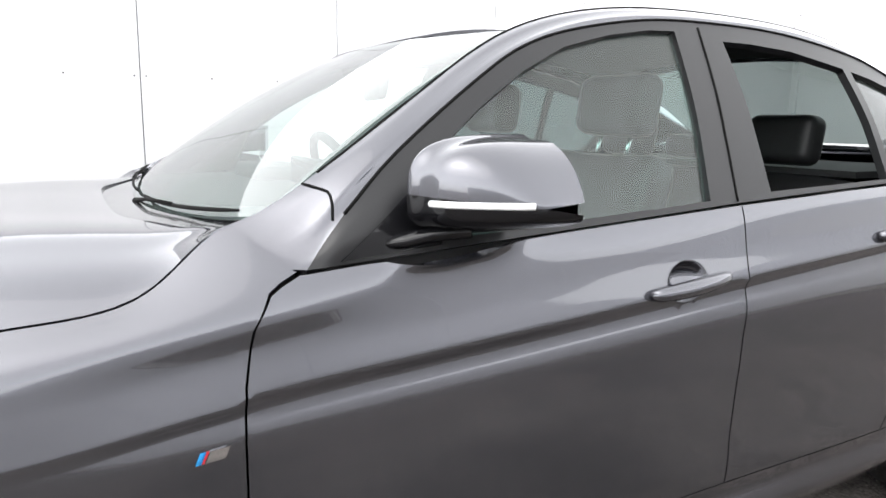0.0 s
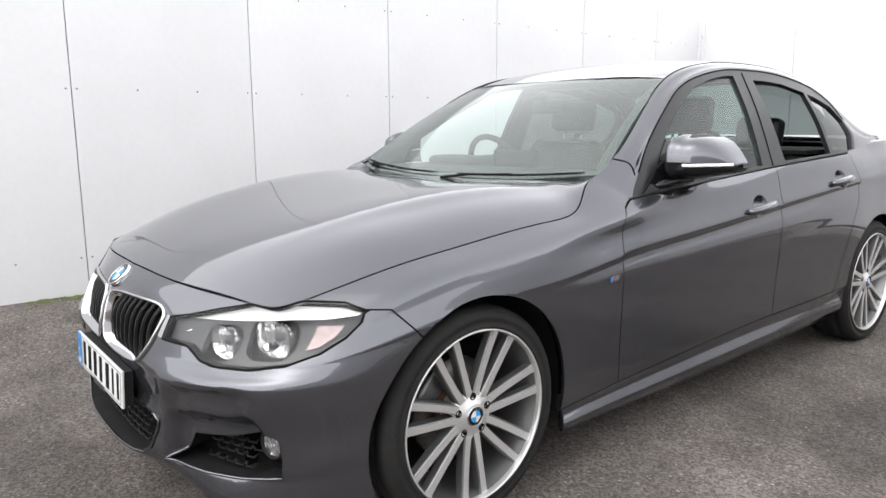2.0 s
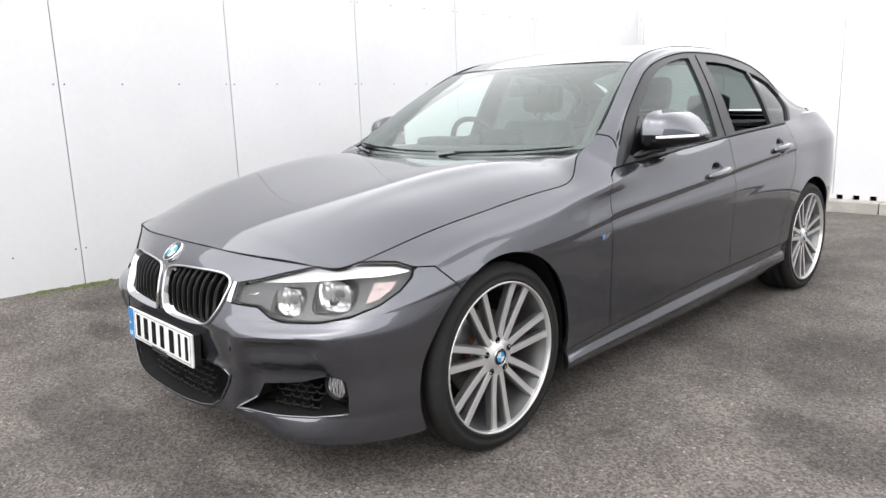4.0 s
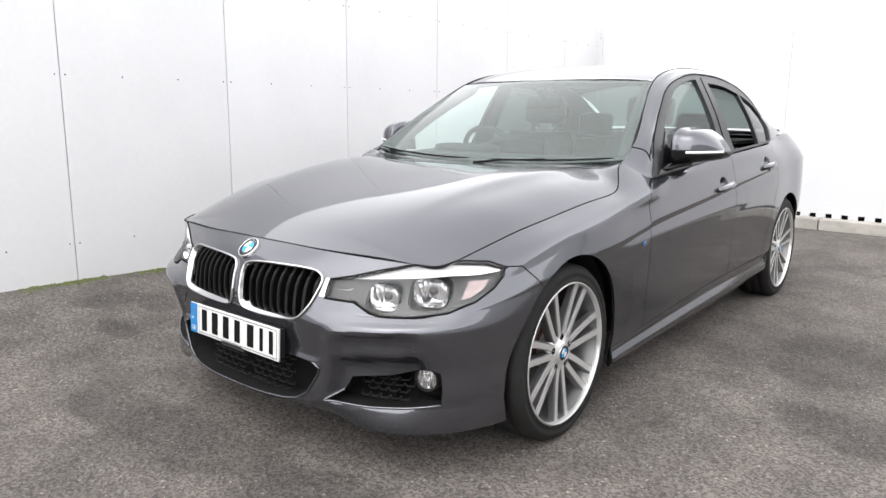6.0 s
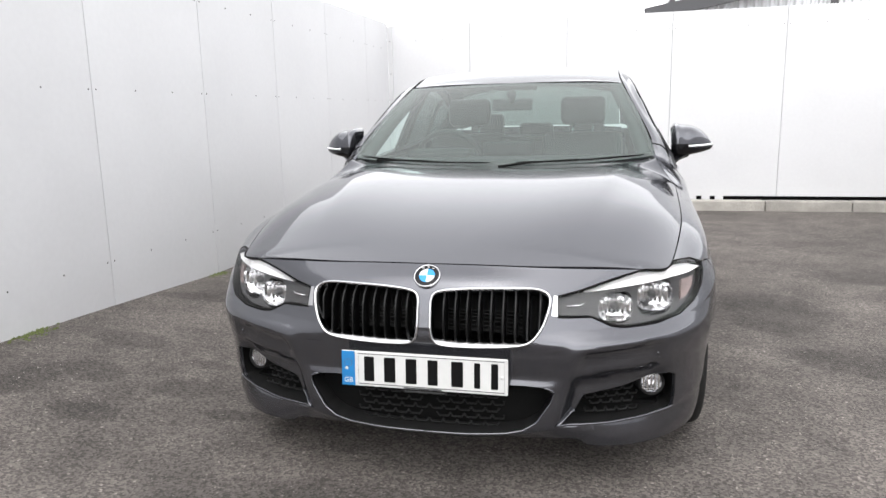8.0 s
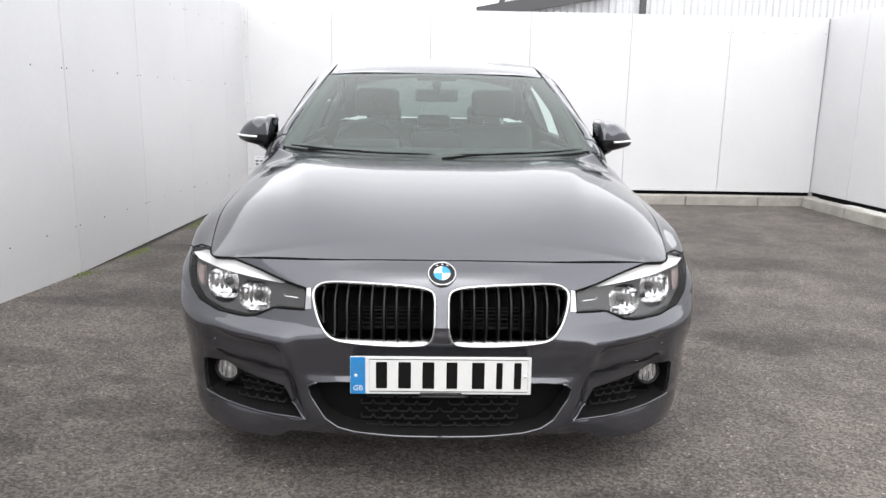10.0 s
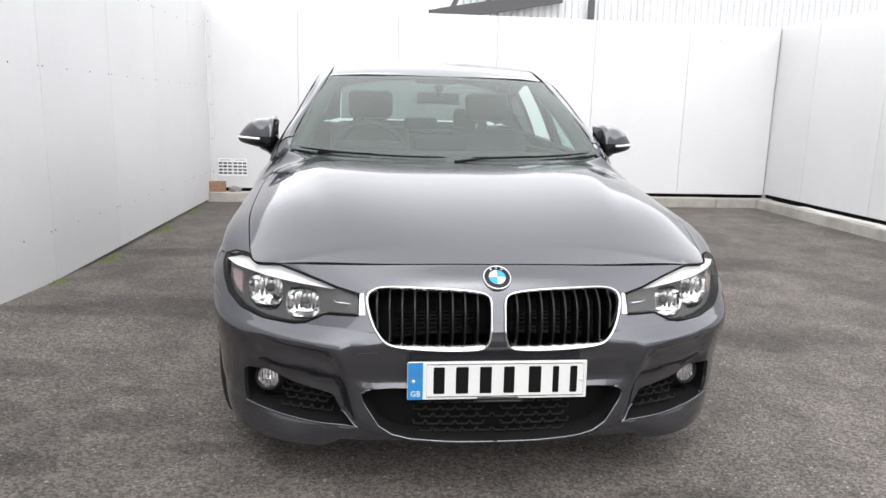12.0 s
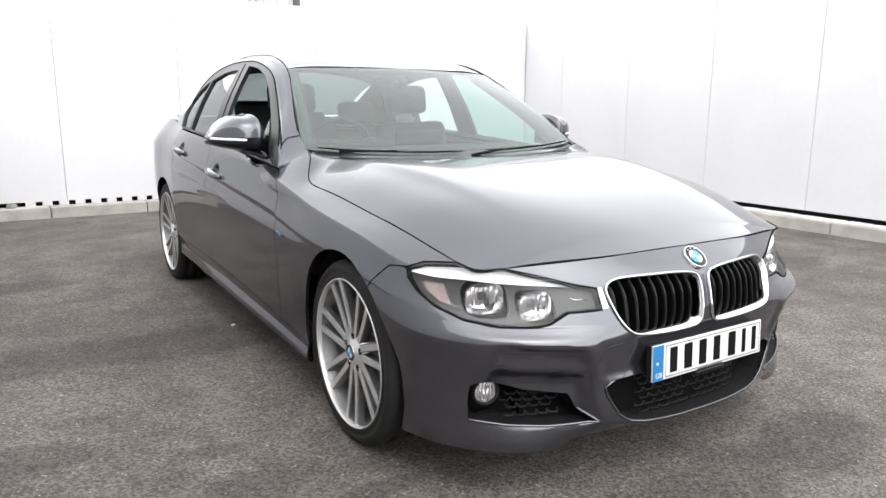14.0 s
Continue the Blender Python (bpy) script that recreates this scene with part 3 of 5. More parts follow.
def build_shed():
    """The clad building that shows above the north wall."""
    shed = tagged(part("clad_building", box(2.3, 18.6, 0, 30, 26, 7.5), CLADDING, smooth=False), "pale ribbed steel building behind the yard wall", "building")
    verts, faces = [], []
    x = 2.35
    while x < 29.9:
        b = len(verts)
        for z in (0, 7.5):
            verts += [(x, 18.6, z), (x + .03, 18.54, z), (x + .10, 18.54, z), (x + .13, 18.6, z)]
        faces += [(b + k, b + k + 1, b + k + 5, b + k + 4) for k in range(3)]
        x += .20
    mesh = bpy.data.meshes.new("cladding_ribs")
    mesh.from_pydata(verts, [], faces)
    tagged(link("cladding_ribs", mesh, CLADDING, shed), kind="stuff")
    canopy = thing("steel_canopy", "dark steel canopy frame in front of the ribbed building", "canopy")
    part("beam", moved(box(-.2, 0, 0, 3.7, .15, .34), pose(1.55, 18.2, 3.62, 0, -10, 0)), DARKSTEEL, canopy, smooth=False)
    part("strut", moved(box(0, 0, 0, .14, .12, 1.4), pose(1.85, 18.25, 3.9, 0, 28, 0)), DARKSTEEL, canopy, smooth=False)
    part("strut", moved(box(0, 0, 0, .14, .12, 1.2), pose(3.0, 18.25, 4.1, 0, -8, 0)), DARKSTEEL, canopy, smooth=False)
    for x in (1.3, 6.0):
        part("post", box(x, 18.25, 0, x + .16, 18.4, 3.75 if x < 2 else 4.4), DARKSTEEL, canopy, smooth=False)


build_shed()


# ---- the car: surfaces ----
# feature curves of the left flank from the middle of the nose, round the corner, to the middle of the tail
NOSE_BOTTOM = [(0, -0.7, 0.192), (0.2, -0.695, 0.192), (0.4, -0.668, 0.17), (0.585, -0.64, 0.163), (0.756, -0.505, 0.163), (0.829, -0.36, 0.165), (0.855, 0, 0.16), (0.855, 0.36, 0.16), (0.853, 0.48, 0.16), (0.85, 0.66, 0.16), (0.85, 0.85, 0.1618), (0.85, 1.2, 0.165), (0.85, 1.7, 0.175), (0.855, 2.2, 0.19), (0.86, 2.5, 0.2), (0.855, 2.81, 0.2), (0.8177, 3.2, 0.21), (0.6839, 3.5, 0.23), (0.5684, 3.62, 0.24), (0.33, 3.72, 0.25), (0, 3.75, 0.25)]
SILL = [(0, -0.765, 0.212), (0.2, -0.757, 0.214), (0.4, -0.71, 0.235), (0.59, -0.632, 0.245), (0.764, -0.508, 0.256), (0.843, -0.36, 0.26), (0.879, 0, 0.25), (0.872, 0.36, 0.247), (0.8728, 0.48, 0.2582), (0.874, 0.66, 0.272), (0.8754, 0.85, 0.284), (0.878, 1.2, 0.306), (0.885, 1.7, 0.328), (0.9, 2.2, 0.345), (0.9, 2.5, 0.358), (0.89, 2.81, 0.36), (0.84, 3.2, 0.38), (0.7046, 3.5, 0.37), (0.5895, 3.64, 0.37), (0.33, 3.74, 0.37), (0, 3.77, 0.37)]
LOW = [(0, -0.742, 0.36), (0.2, -0.74, 0.36), (0.4, -0.718, 0.36), (0.6, -0.642, 0.36), (0.778, -0.508, 0.365), (0.857, -0.357, 0.38), (0.891, 0, 0.4), (0.882, 0.36, 0.4), (0.887, 0.48, 0.404), (0.889, 0.66, 0.41), (0.891, 0.85, 0.4206), (0.893, 1.2, 0.44), (0.895, 1.7, 0.46), (0.9, 2.2, 0.48), (0.905, 2.5, 0.5), (0.898, 2.81, 0.5), (0.855, 3.2, 0.48), (0.715, 3.5, 0.46), (0.6, 3.66, 0.45), (0.33, 3.76, 0.45), (0, 3.79, 0.45)]
BULGE = [(0, -0.752, 0.475), (0.2, -0.749, 0.475), (0.4, -0.738, 0.49), (0.6, -0.677, 0.503), (0.793, -0.528, 0.513), (0.877, -0.357, 0.52), (0.903, 0, 0.55), (0.898, 0.36, 0.58), (0.899, 0.48, 0.59), (0.9, 0.66, 0.6), (0.901, 0.85, 0.61), (0.902, 1.2, 0.63), (0.904, 1.7, 0.66), (0.906, 2.2, 0.685), (0.908, 2.5, 0.69), (0.9, 2.81, 0.67), (0.872, 3.2, 0.66), (0.7202, 3.5, 0.64), (0.6053, 3.67, 0.62), (0.33, 3.77, 0.62), (0, 3.8, 0.62)]
LINE = [(0, -0.75, 0.545), (0.2, -0.745, 0.543), (0.4, -0.712, 0.543), (0.6, -0.632, 0.545), (0.786, -0.493, 0.56), (0.871, -0.342, 0.6), (0.903, 0, 0.665), (0.902, 0.36, 0.688), (0.9, 0.48, 0.702), (0.898, 0.66, 0.724), (0.897, 0.85, 0.74), (0.896, 1.2, 0.765), (0.896, 1.7, 0.805), (0.898, 2.2, 0.845), (0.898, 2.5, 0.866), (0.892, 2.81, 0.882), (0.866, 3.2, 0.892), (0.715, 3.5, 0.9), (0.6, 3.68, 0.9), (0.33, 3.78, 0.88), (0, 3.81, 0.88)]
HOLLOW = [(0, -0.735, 0.61), (0.2, -0.726, 0.608), (0.4, -0.683, 0.607), (0.6, -0.595, 0.605), (0.793, -0.443, 0.61), (0.861, -0.303, 0.65), (0.884, 0, 0.722), (0.886, 0.36, 0.748), (0.88, 0.48, 0.764), (0.878, 0.66, 0.788), (0.876, 0.85, 0.803), (0.874, 1.2, 0.829), (0.873, 1.7, 0.865), (0.873, 2.2, 0.9), (0.867, 2.5, 0.925), (0.85, 2.81, 0.945), (0.838, 3.2, 0.94), (0.6839, 3.5, 0.935), (0.5684, 3.66, 0.935), (0.33, 3.76, 0.94), (0, 3.79, 0.94)]
SHOULDER = [(0, -0.705, 0.675), (0.2, -0.695, 0.672), (0.4, -0.65, 0.665), (0.62, -0.565, 0.66), (0.779, -0.424, 0.67), (0.838, -0.284, 0.71), (0.863, 0, 0.765), (0.868, 0.36, 0.802), (0.8672, 0.5, 0.824), (0.866, 0.7, 0.862), (0.8621, 0.85, 0.872), (0.855, 1.2, 0.894), (0.852, 1.7, 0.928), (0.85, 2.2, 0.96), (0.836, 2.5, 0.978), (0.8, 2.81, 1), (0.79, 3.2, 1.0), (0.655, 3.47, 0.99), (0.5053, 3.62, 0.985), (0.33, 3.72, 0.99), (0, 3.75, 0.99)]
EDGE = [(0, -0.65, 0.722), (0.2, -0.643, 0.72), (0.4, -0.615, 0.712), (0.642, -0.545, 0.7), (0.734, -0.459, 0.709), (0.768, -0.27, 0.757), (0.795, 0, 0.804), (0.808, 0.36, 0.845), (0.8, 0.5, 0.868), (0.738, 0.652, 0.963), (0.838, 0.85, 0.909), (0.836, 1.2, 0.935), (0.832, 1.7, 0.968), (0.83, 2.2, 0.992), (0.815, 2.5, 1.005), (0.775, 2.81, 1.034), (0.745, 3.2, 1.05), (0.605, 3.42, 1.036), (0.46, 3.54, 1.03), (0.28, 3.61, 1.03), (0, 3.65, 1.03)]


def between(a, b, u, out=0.0):
    """A curve between two feature curves, pushed outwards."""
    pts = []
    for p, q in zip(a, b):
        m = np.array(p) * (1 - u) + np.array(q) * u
        d = np.array((m[0], (m[1] - 1.5) * 0.6, 0))
        pts.append(tuple(m + out * d / np.linalg.norm(d)))
    return pts


SKIRT = [q if 6 < i < 15 else r for i, (q, r) in enumerate(zip(between(NOSE_BOTTOM, SILL, .34, .024), between(NOSE_BOTTOM, SILL, .34, .004)))]
NECK = [q if 6 < i < 15 else r for i, (q, r) in enumerate(zip(between(NOSE_BOTTOM, SILL, .80, -.006), between(NOSE_BOTTOM, SILL, .80, .002)))]
# the hollow under the crease of the doors, fading out over the wheels
FADE = [0] * 7 + [.25, .6, .9, 1, 1, 1, 1, .9, .4] + [0] * 5
UNDER = [tuple(np.array(m) * (1 - k) + np.array((q[0] - .0065, q[1], q[2] - .015)) * k) for m, q, k in zip(between(BULGE, LINE, .90), LINE, FADE)]
FEATURES = [NOSE_BOTTOM, SKIRT, NECK, SILL, between(SILL, LOW, .15, .002), LOW, BULGE,
            between(BULGE, LINE, .62, .0015), UNDER, LINE, between(LINE, HOLLOW, .15), HOLLOW, SHOULDER, EDGE]


def smoothstep(a, b, x):
    u = np.clip((x - a) / (b - a), 0, 1)
    return u * u * (3 - 2 * u)


# depth of the bumper's side scoop by height: sharp ledge under the lamp, brow over the fog lamp, recess, lip
BROW_Z = [.236, .252, .268, .285, .370, .392, .408, .418, .430, .450, .470, .484, .494, .505]
BROW_D = [0, .004, .020, .040, .046, .040, .022, .014, .015, .021, .022, .014, .003, 0]


class BodyLoft(Loft):
    """The lower body, with the bumper hollowed beside its middle shield and round the fog lamps."""

    def point(self, s, t):
        p = Loft.point(self, s, t)
        x, y, z = p[:, 0], p[:, 1], p[:, 2]
        nose = smoothstep(-.33, -.42, y)
        v = .405 + .27 * (z - .30)
        h = z - .10 * (x - .60)
        depth = np.interp(h, BROW_Z, BROW_D)
        p[:, 1] = y + nose * depth * smoothstep(v, v + .045, x) * (1 - smoothstep(.665, .735, x))
        # the middle shield stands back between the kidneys and the diagonal edges
        shield = smoothstep(v + .004, v - .05, x) * smoothstep(.36, .40, z) * smoothstep(.52, .47, z)
        p[:, 1] += .010 * shield
        return p


BODY = BodyLoft(FEATURES, 6)
S = BODY.s_at
TM = BODY.t_max
EDGE_ROWS = BODY.curves[-1](np.linspace(S[2], S[9], 300))


def hood_edge(y):
    """Half width and height of the hood's side edge at y."""
    return np.stack([np.interp(y, EDGE_ROWS[:, 1], EDGE_ROWS[:, k]) for k in (0, 2)], 1)



hood_mid = cubic([-.65, -.5, -.3, 0, .3, .52], [.722, .780, .840, .900, .934, .930])


def hood_point(x, y):
    e = hood_edge(np.maximum(y, -.545))
    xe, ze = e[:, 0], e[:, 1] + np.minimum(y + .545, 0) * 0.30
    a = np.clip(np.abs(x) / np.maximum(xe, .6), 0, 1.1)
    zm = hood_mid(y)
    crest = .42 + .17 * (y + .5)
    d = np.abs(x) - crest
    z = ze + (zm - ze) * (1 - a ** (2.2 + 4.2 * smoothstep(-.62, -.15, y) + 2 * smoothstep(.25, .60, y)))
    z = z + .011 * smoothstep(-.55, .10, y) * np.exp(-(d / np.where(d > 0, .06, .22)) ** 2) * (1 - smoothstep(.80, 1.0, a))
    return np.stack([x, y, z], 1)


HOOD = Sheet(hood_point)

# greenhouse: curves from the foot of the front pillar to the foot of the rear one
BELT = [(0.835, 0.65, 0.845), (0.838, 0.8, 0.8975), (0.836, 0.95, 0.9075), (0.833, 1.22, 0.926), (0.83, 1.5, 0.944), (0.825, 1.9, 0.97), (0.815, 2.3, 0.988), (0.8, 2.6, 1.002), (0.75, 2.95, 1.047), (0.702, 3.2, 1.06)]
DAYTOP = [(0.825, 0.65, 0.865), (0.8, 0.8, 0.972), (0.745, 0.96, 1.095), (0.672, 1.22, 1.262), (0.634, 1.45, 1.345), (0.62, 1.9, 1.378), (0.637, 2.35, 1.335), (0.68, 2.65, 1.21), (0.7, 2.95, 1.085), (0.685, 3.2, 1.067)]
RAIL = [(0.785, 0.62, 0.9), (0.765, 0.815, 1.02), (0.7, 1.0, 1.15), (0.632, 1.24, 1.29), (0.607, 1.48, 1.366), (0.597, 1.9, 1.398), (0.607, 2.35, 1.362), (0.64, 2.65, 1.262), (0.668, 2.95, 1.13), (0.66, 3.2, 1.078)]
ROOFSIDE = [(0.735, 0.6, 0.92), (0.722, 0.8, 1.04), (0.657, 1.02, 1.18), (0.588, 1.27, 1.324), (0.568, 1.5, 1.388), (0.56, 1.9, 1.413), (0.562, 2.35, 1.385), (0.575, 2.65, 1.308), (0.595, 2.95, 1.185), (0.6, 3.2, 1.09)]

# the pillar grows out of the fender along the line from the hood's rear corner to the door's
foot_a, foot_b = np.array((S[9], TM)), BODY.find([(.730, .893)], [1, 2], (1.2, 3))[0]
def with_foot(curve, u):
    """The curve begun on the fender, at u of the line from the hood's corner to the door's."""
    st = foot_a + (foot_b - foot_a) * u
    ends = BODY(st[0] - np.array((.06, .025, 0)), np.full(3, st[1]))
    return [tuple(p - np.array((.0008, 0, .0015))) for p in ends] + curve[1:]


def bowed(a, b, out):
    return [((p[0] + q[0]) / 2 + out, (p[1] + q[1]) / 2, (p[2] + q[2]) / 2) for p, q in zip(a, b)]


SIDE_CURVES = [BELT, bowed(BELT, DAYTOP, .014), DAYTOP, bowed(DAYTOP, RAIL, .006), RAIL, bowed(RAIL, ROOFSIDE, .006), ROOFSIDE]
SIDE = Loft([with_foot(c, u) for c, u in zip(SIDE_CURVES, (1, .86, .72, .54, .36, .18, 0))], 4)

roof_mid = cubic([1.2, 1.35, 1.5, 1.75, 2.0, 2.35, 2.65], [1.336, 1.384, 1.416, 1.443, 1.451, 1.436, 1.376])
roof_side = cubic([p[1] for p in ROOFSIDE[3:8]], [(p[0], p[2]) for p in ROOFSIDE[3:8]])


def roof_point(x, y):
    e = roof_side(np.clip(y, 1.27, 2.65))
    a = np.abs(x) / e[:, 0]
    z = e[:, 1] + (roof_mid(y) - e[:, 1]) * (1 - a ** 2.4)
    return np.stack([x, y, z], 1)


ROOF = Sheet(roof_point)


def screen_point(a, v):
    """The windscreen: a from side to side (-1 to 1), v from its foot to its head."""
    foot = np.stack([.748 * a, .572 + .128 * np.abs(a) ** 2.2, .926 + .044 * np.abs(a) ** 2], 1)
    head = np.stack([.588 * a, 1.198 + .070 * np.abs(a) ** 2.2, 1.336 - .012 * np.abs(a) ** 2], 1)
    p = foot * (1 - v)[:, None] + head * v[:, None]
    p[:, 2] += .035 * np.sin(np.pi * np.clip(v, 0, 1)) * (1 - .5 * np.abs(a) ** 3)
    return p


WINDSCREEN = Sheet(lambda s, t: screen_point(s / .7, t / .7))
TAIL = Sheet(lambda s, t: np.stack([s * (.570 + .025 * t), 2.64 + .55 * t - .02 * np.abs(s) ** 2, 1.370 - .298 * t + .04 * np.sin(np.pi * np.clip(t, 0, 1)) - .07 * np.abs(s) ** 2.4 * (1 - t)], 1))
BOOT = Sheet(lambda x, y: np.stack([x, y, 1.066 - .015 * (np.abs(x) / .6) ** 2 - .026 * smoothstep(3.2, 3.6, y)], 1))

# ---- the car: panels ----
car = thing("car", "dark grey metallic four-door saloon car, clean, standing on asphalt", "car")
A, B, C = [0, 2], [1, 2], [0, 1]
F, SIDES = (0, 1.35), (1.0, 5.6)


def arch(y0, z0, r, a0, a1, n=40, dy=1.0):
    return [(y0 + dy * r * math.cos(radians(a0 + (a1 - a0) * i / n)), z0 + r * math.sin(radians(a0 + (a1 - a0) * i / n))) for i in range(n + 1)]


def on_body(pts, axes, rng, step=0.012, smooth=False, closed=True):
    return BODY.find(dense(pts, step, closed, smooth), axes, rng)


def at_s(i, u=0.0):
    return S[i] + u


# headlamp outline, seen from the front
LAMP = [(.396, .637), (.46, .650), (.55, .676), (.642, .699), (.70, .707), (.734, .710), (.795, .703), (.832, .687), (.838, .660), (.830, .625), (.806, .590), (.757, .560), (.68, .545), (.60, .543), (.553, .549), (.495, .577), (.45, .578), (.398, .580)]
KIDNEY = [(.020, .585), (.021, .628), (.035, .648), (.09, .657), (.187, .661), (.30, .660), (.350, .652), (.372, .632), (.368, .595), (.350, .548), (.318, .512), (.26, .499), (.154, .492), (.06, .494), (.030, .508), (.021, .54)]
INTAKE = [(0, .372), (.30, .372), (.372, .366), (.392, .352), (.384, .325), (.34, .258), (.30, .234), (.25, .225), (.12, .219), (0, .218)]
FOG = [(.395, .240), (.452, .283), (.475, .325), (.60, .345), (.68, .372), (.730, .382), (.748, .370), (.750, .31), (.744, .262), (.66, .246), (.55, .238)]

lamp_st = on_body(LAMP, A, F)
kid_st = on_body(KIDNEY, A, F, 0.008, True)
fog_st = on_body(FOG, A, F, 0.008)
half_int = BODY.find(dense(INTAKE, .01, False), A, F)


def flank(pts, rng=(.9, 5.6), step=0.012):
    return BODY.find(dense(pts, step, False), B, rng)


def face(pts, step=0.01):
    return BODY.find(dense(pts, step, False), A, F)


def run(s0, s1, t, n=60):
    return np.stack([np.linspace(s0, s1, n), np.full(n, t)], 1)


def whole(half):
    """An outline that starts and ends on the middle line, with its mirror image added."""
    return np.vstack([half, (half * (-1, 1))[::-1][1:-1]])


def both_halves(s, t):
    p = BODY(np.abs(s), t)
    p[:, 0] *= np.where(s < 0, -1, 1)
    return p


NOSE = Sheet(both_halves)
ARCH_F = (0.015, .320, .358)
A0 = 127
seam = flank([(-.318, .6865), (-.27, .683), arch(*ARCH_F, A0, A0, 1)[0]], (.9, 2.2))
arch_front = flank(arch(*ARCH_F, 205, A0, 40), (.9, 2.2))
lamp_low = face(LAMP[7:] + LAMP[:4])
s_hood = lamp_low[-1][0]
s_arch = arch_front[0][0]
lip = face([(0, .194), (.2, .194), (.40, .192), (.455, .191), (.472, .180), (.486, .166)])
lip[:, 1] = np.maximum(lip[:, 1], 0)
half = np.vstack([lip, run(lip[-1][0] + .01, s_arch, 0.0), arch_front, seam[::-1][1:], lamp_low[1:], run(s_hood, 0, TM)[1:]])
link("front_bumper", cut(NOSE, whole(half), [kid_st, kid_st * (-1, 1), fog_st, fog_st * (-1, 1), whole(half_int)], grid=0.0125), PAINT, car)

SILL_LINE = [(.372, .2480), (.66, .272), (1.2, .306), (1.685, .327), (2.13, .342), (2.40, .352)]
DOOR_F = [(.655, .272), (.642, .36), (.634, .45), (.629, .56), (.628, .66), (.633, .74), (.650, .82), (.680, .868), (.700, .880), (.730, .893)]
SPLIT = [(1.700, .3275), (1.692, .456), (1.690, .562), (1.695, .687), (1.706, .782), (1.715, .84), (1.726, .90), (1.735, .9595)]
DOOR_R = [(2.27, .347), (2.33, .47), (2.39, .61), (2.45, .75), (2.49, .90), (2.50, .996)]
ARCH_R = (2.775, .320, .358)
door_f, split, door_r = flank(DOOR_F, (1.2, 3)), flank(SPLIT, (2, 4)), flank(DOOR_R, (2.8, 5))
s_corner = door_f[-1][0] - .03
fender = np.vstack([seam, flank(arch(*ARCH_F, A0, -13, 50), (.9, 2.6))[1:], flank([(.372, .2480), (.645, .2705)], (1.2, 3)), door_f, np.linspace(door_f[-1], (S[9], TM), 16)[1:-1], run(S[9], S[4], TM), face(LAMP[5:8])])
both("front_fender", BODY, fender, PAINT, car, grid=0.018)
def dish_outline(y, z, ry, rz, tilt):
    pts = []
    for k in range(36):
        a = k * math.tau / 36
        u, v = ry * math.cos(a), rz * math.sin(a)
        pts.append((y + u, z + v + u * tilt))
    return BODY.find(np.array(pts), B, (1.2, 5))


HANDLES = {"front": (1.533, .814, .056, .041, .10), "rear": (2.29, .886, .052, .039, .09)}
cups = {k: dish_outline(*v) for k, v in HANDLES.items()}
both("front_door", BODY, np.vstack([door_f[::-1], flank([(.665, .2725), (1.2, .306), (1.692, .327)], (1.2, 4)), split, flank([(1.725, .959), (1.2, .9245), (.742, .8935)], (1.2, 4))]), PAINT, car, grid=0.018, holes=[cups["front"]])
both("rear_door", BODY, np.vstack([split[::-1], flank([(1.71, .328), (2.26, .3465)], (2, 5)), door_r, flank([(2.49, .9955), (2.1, .979), (1.745, .960)], (2, 5))]), PAINT, car, grid=0.018, holes=[cups["rear"]])
q_end = S[18]
quarter = np.vstack([door_r[::-1], flank([(2.285, .3475), (2.405, .352)], (2, 5)), flank(arch(*ARCH_R, 174, -14, 60), (2, 5.3)), run(flank(arch(*ARCH_R, -14, -14, 1), (2, 5.3))[0][0] + .02, q_end, 0.0), run(q_end, door_r[-1][0], TM)])
both("rear_quarter_panel", BODY, quarter, PAINT, car, grid=0.02)
both("side_skirt", BODY, np.vstack([run(flank([(.38, .2)], (1.2, 3))[0][0], flank([(2.41, .25)], (2, 5))[0][0], 0.0), flank(SILL_LINE[::-1], (1.2, 5))]), PAINT, car, grid=0.02, gap=0.0012)
both("rear_bumper", BODY, np.vstack([run(q_end, S[20], 0.0), run(S[20], q_end, BODY.t_at[8])]), PAINT, car, grid=0.03)
both("boot_panel", BODY, np.vstack([run(q_end, S[20], BODY.t_at[8]), run(S[20], q_end, TM)]), PAINT, car, grid=0.03)
link("boot_lid", cut(BOOT, dense([(-.61, 3.19), (.61, 3.19), (.55, 3.44), (.45, 3.56), (0, 3.65), (-.45, 3.56), (-.55, 3.44)], .03), grid=.04), PAINT, car)

# hood
edge_pts = [tuple(BODY.curves[-1](np.array([v]))[0][:2]) for v in np.linspace(0, S[9], 70)]
rear = [(.738, .660), (.70, .668), (.62, .640), (.50, .580), (.38, .525), (.30, .512), (.15, .507), (0, .505)]
right_half = np.vstack([np.array(edge_pts), dense(rear, .02, False)])
hood_out = np.vstack([right_half, (right_half * (-1, 1))[::-1][1:-1]])
link("hood", cut(HOOD, hood_out, grid=.018), PAINT, car)

# ---- greenhouse ----
DAY_LOW = [(.745, .8965), (1.22, .928), (1.74, .963), (2.0, .977), (2.3, .990), (2.640, 1.0035)]
DAY_TOP = [(2.640, 1.005), (2.695, 1.08), (2.695, 1.165), (2.61, 1.245), (2.45, 1.312), (2.30, 1.344), (2.1, 1.370), (1.9, 1.378), (1.65, 1.371), (1.42, 1.334), (1.264, 1.286), (1.126, 1.207), (.932, 1.073), (.82, .978), (.745, .8965)]


def side(pts, step=0.012, smooth=False):
    return SIDE.find(dense(pts, step, False, smooth), B)


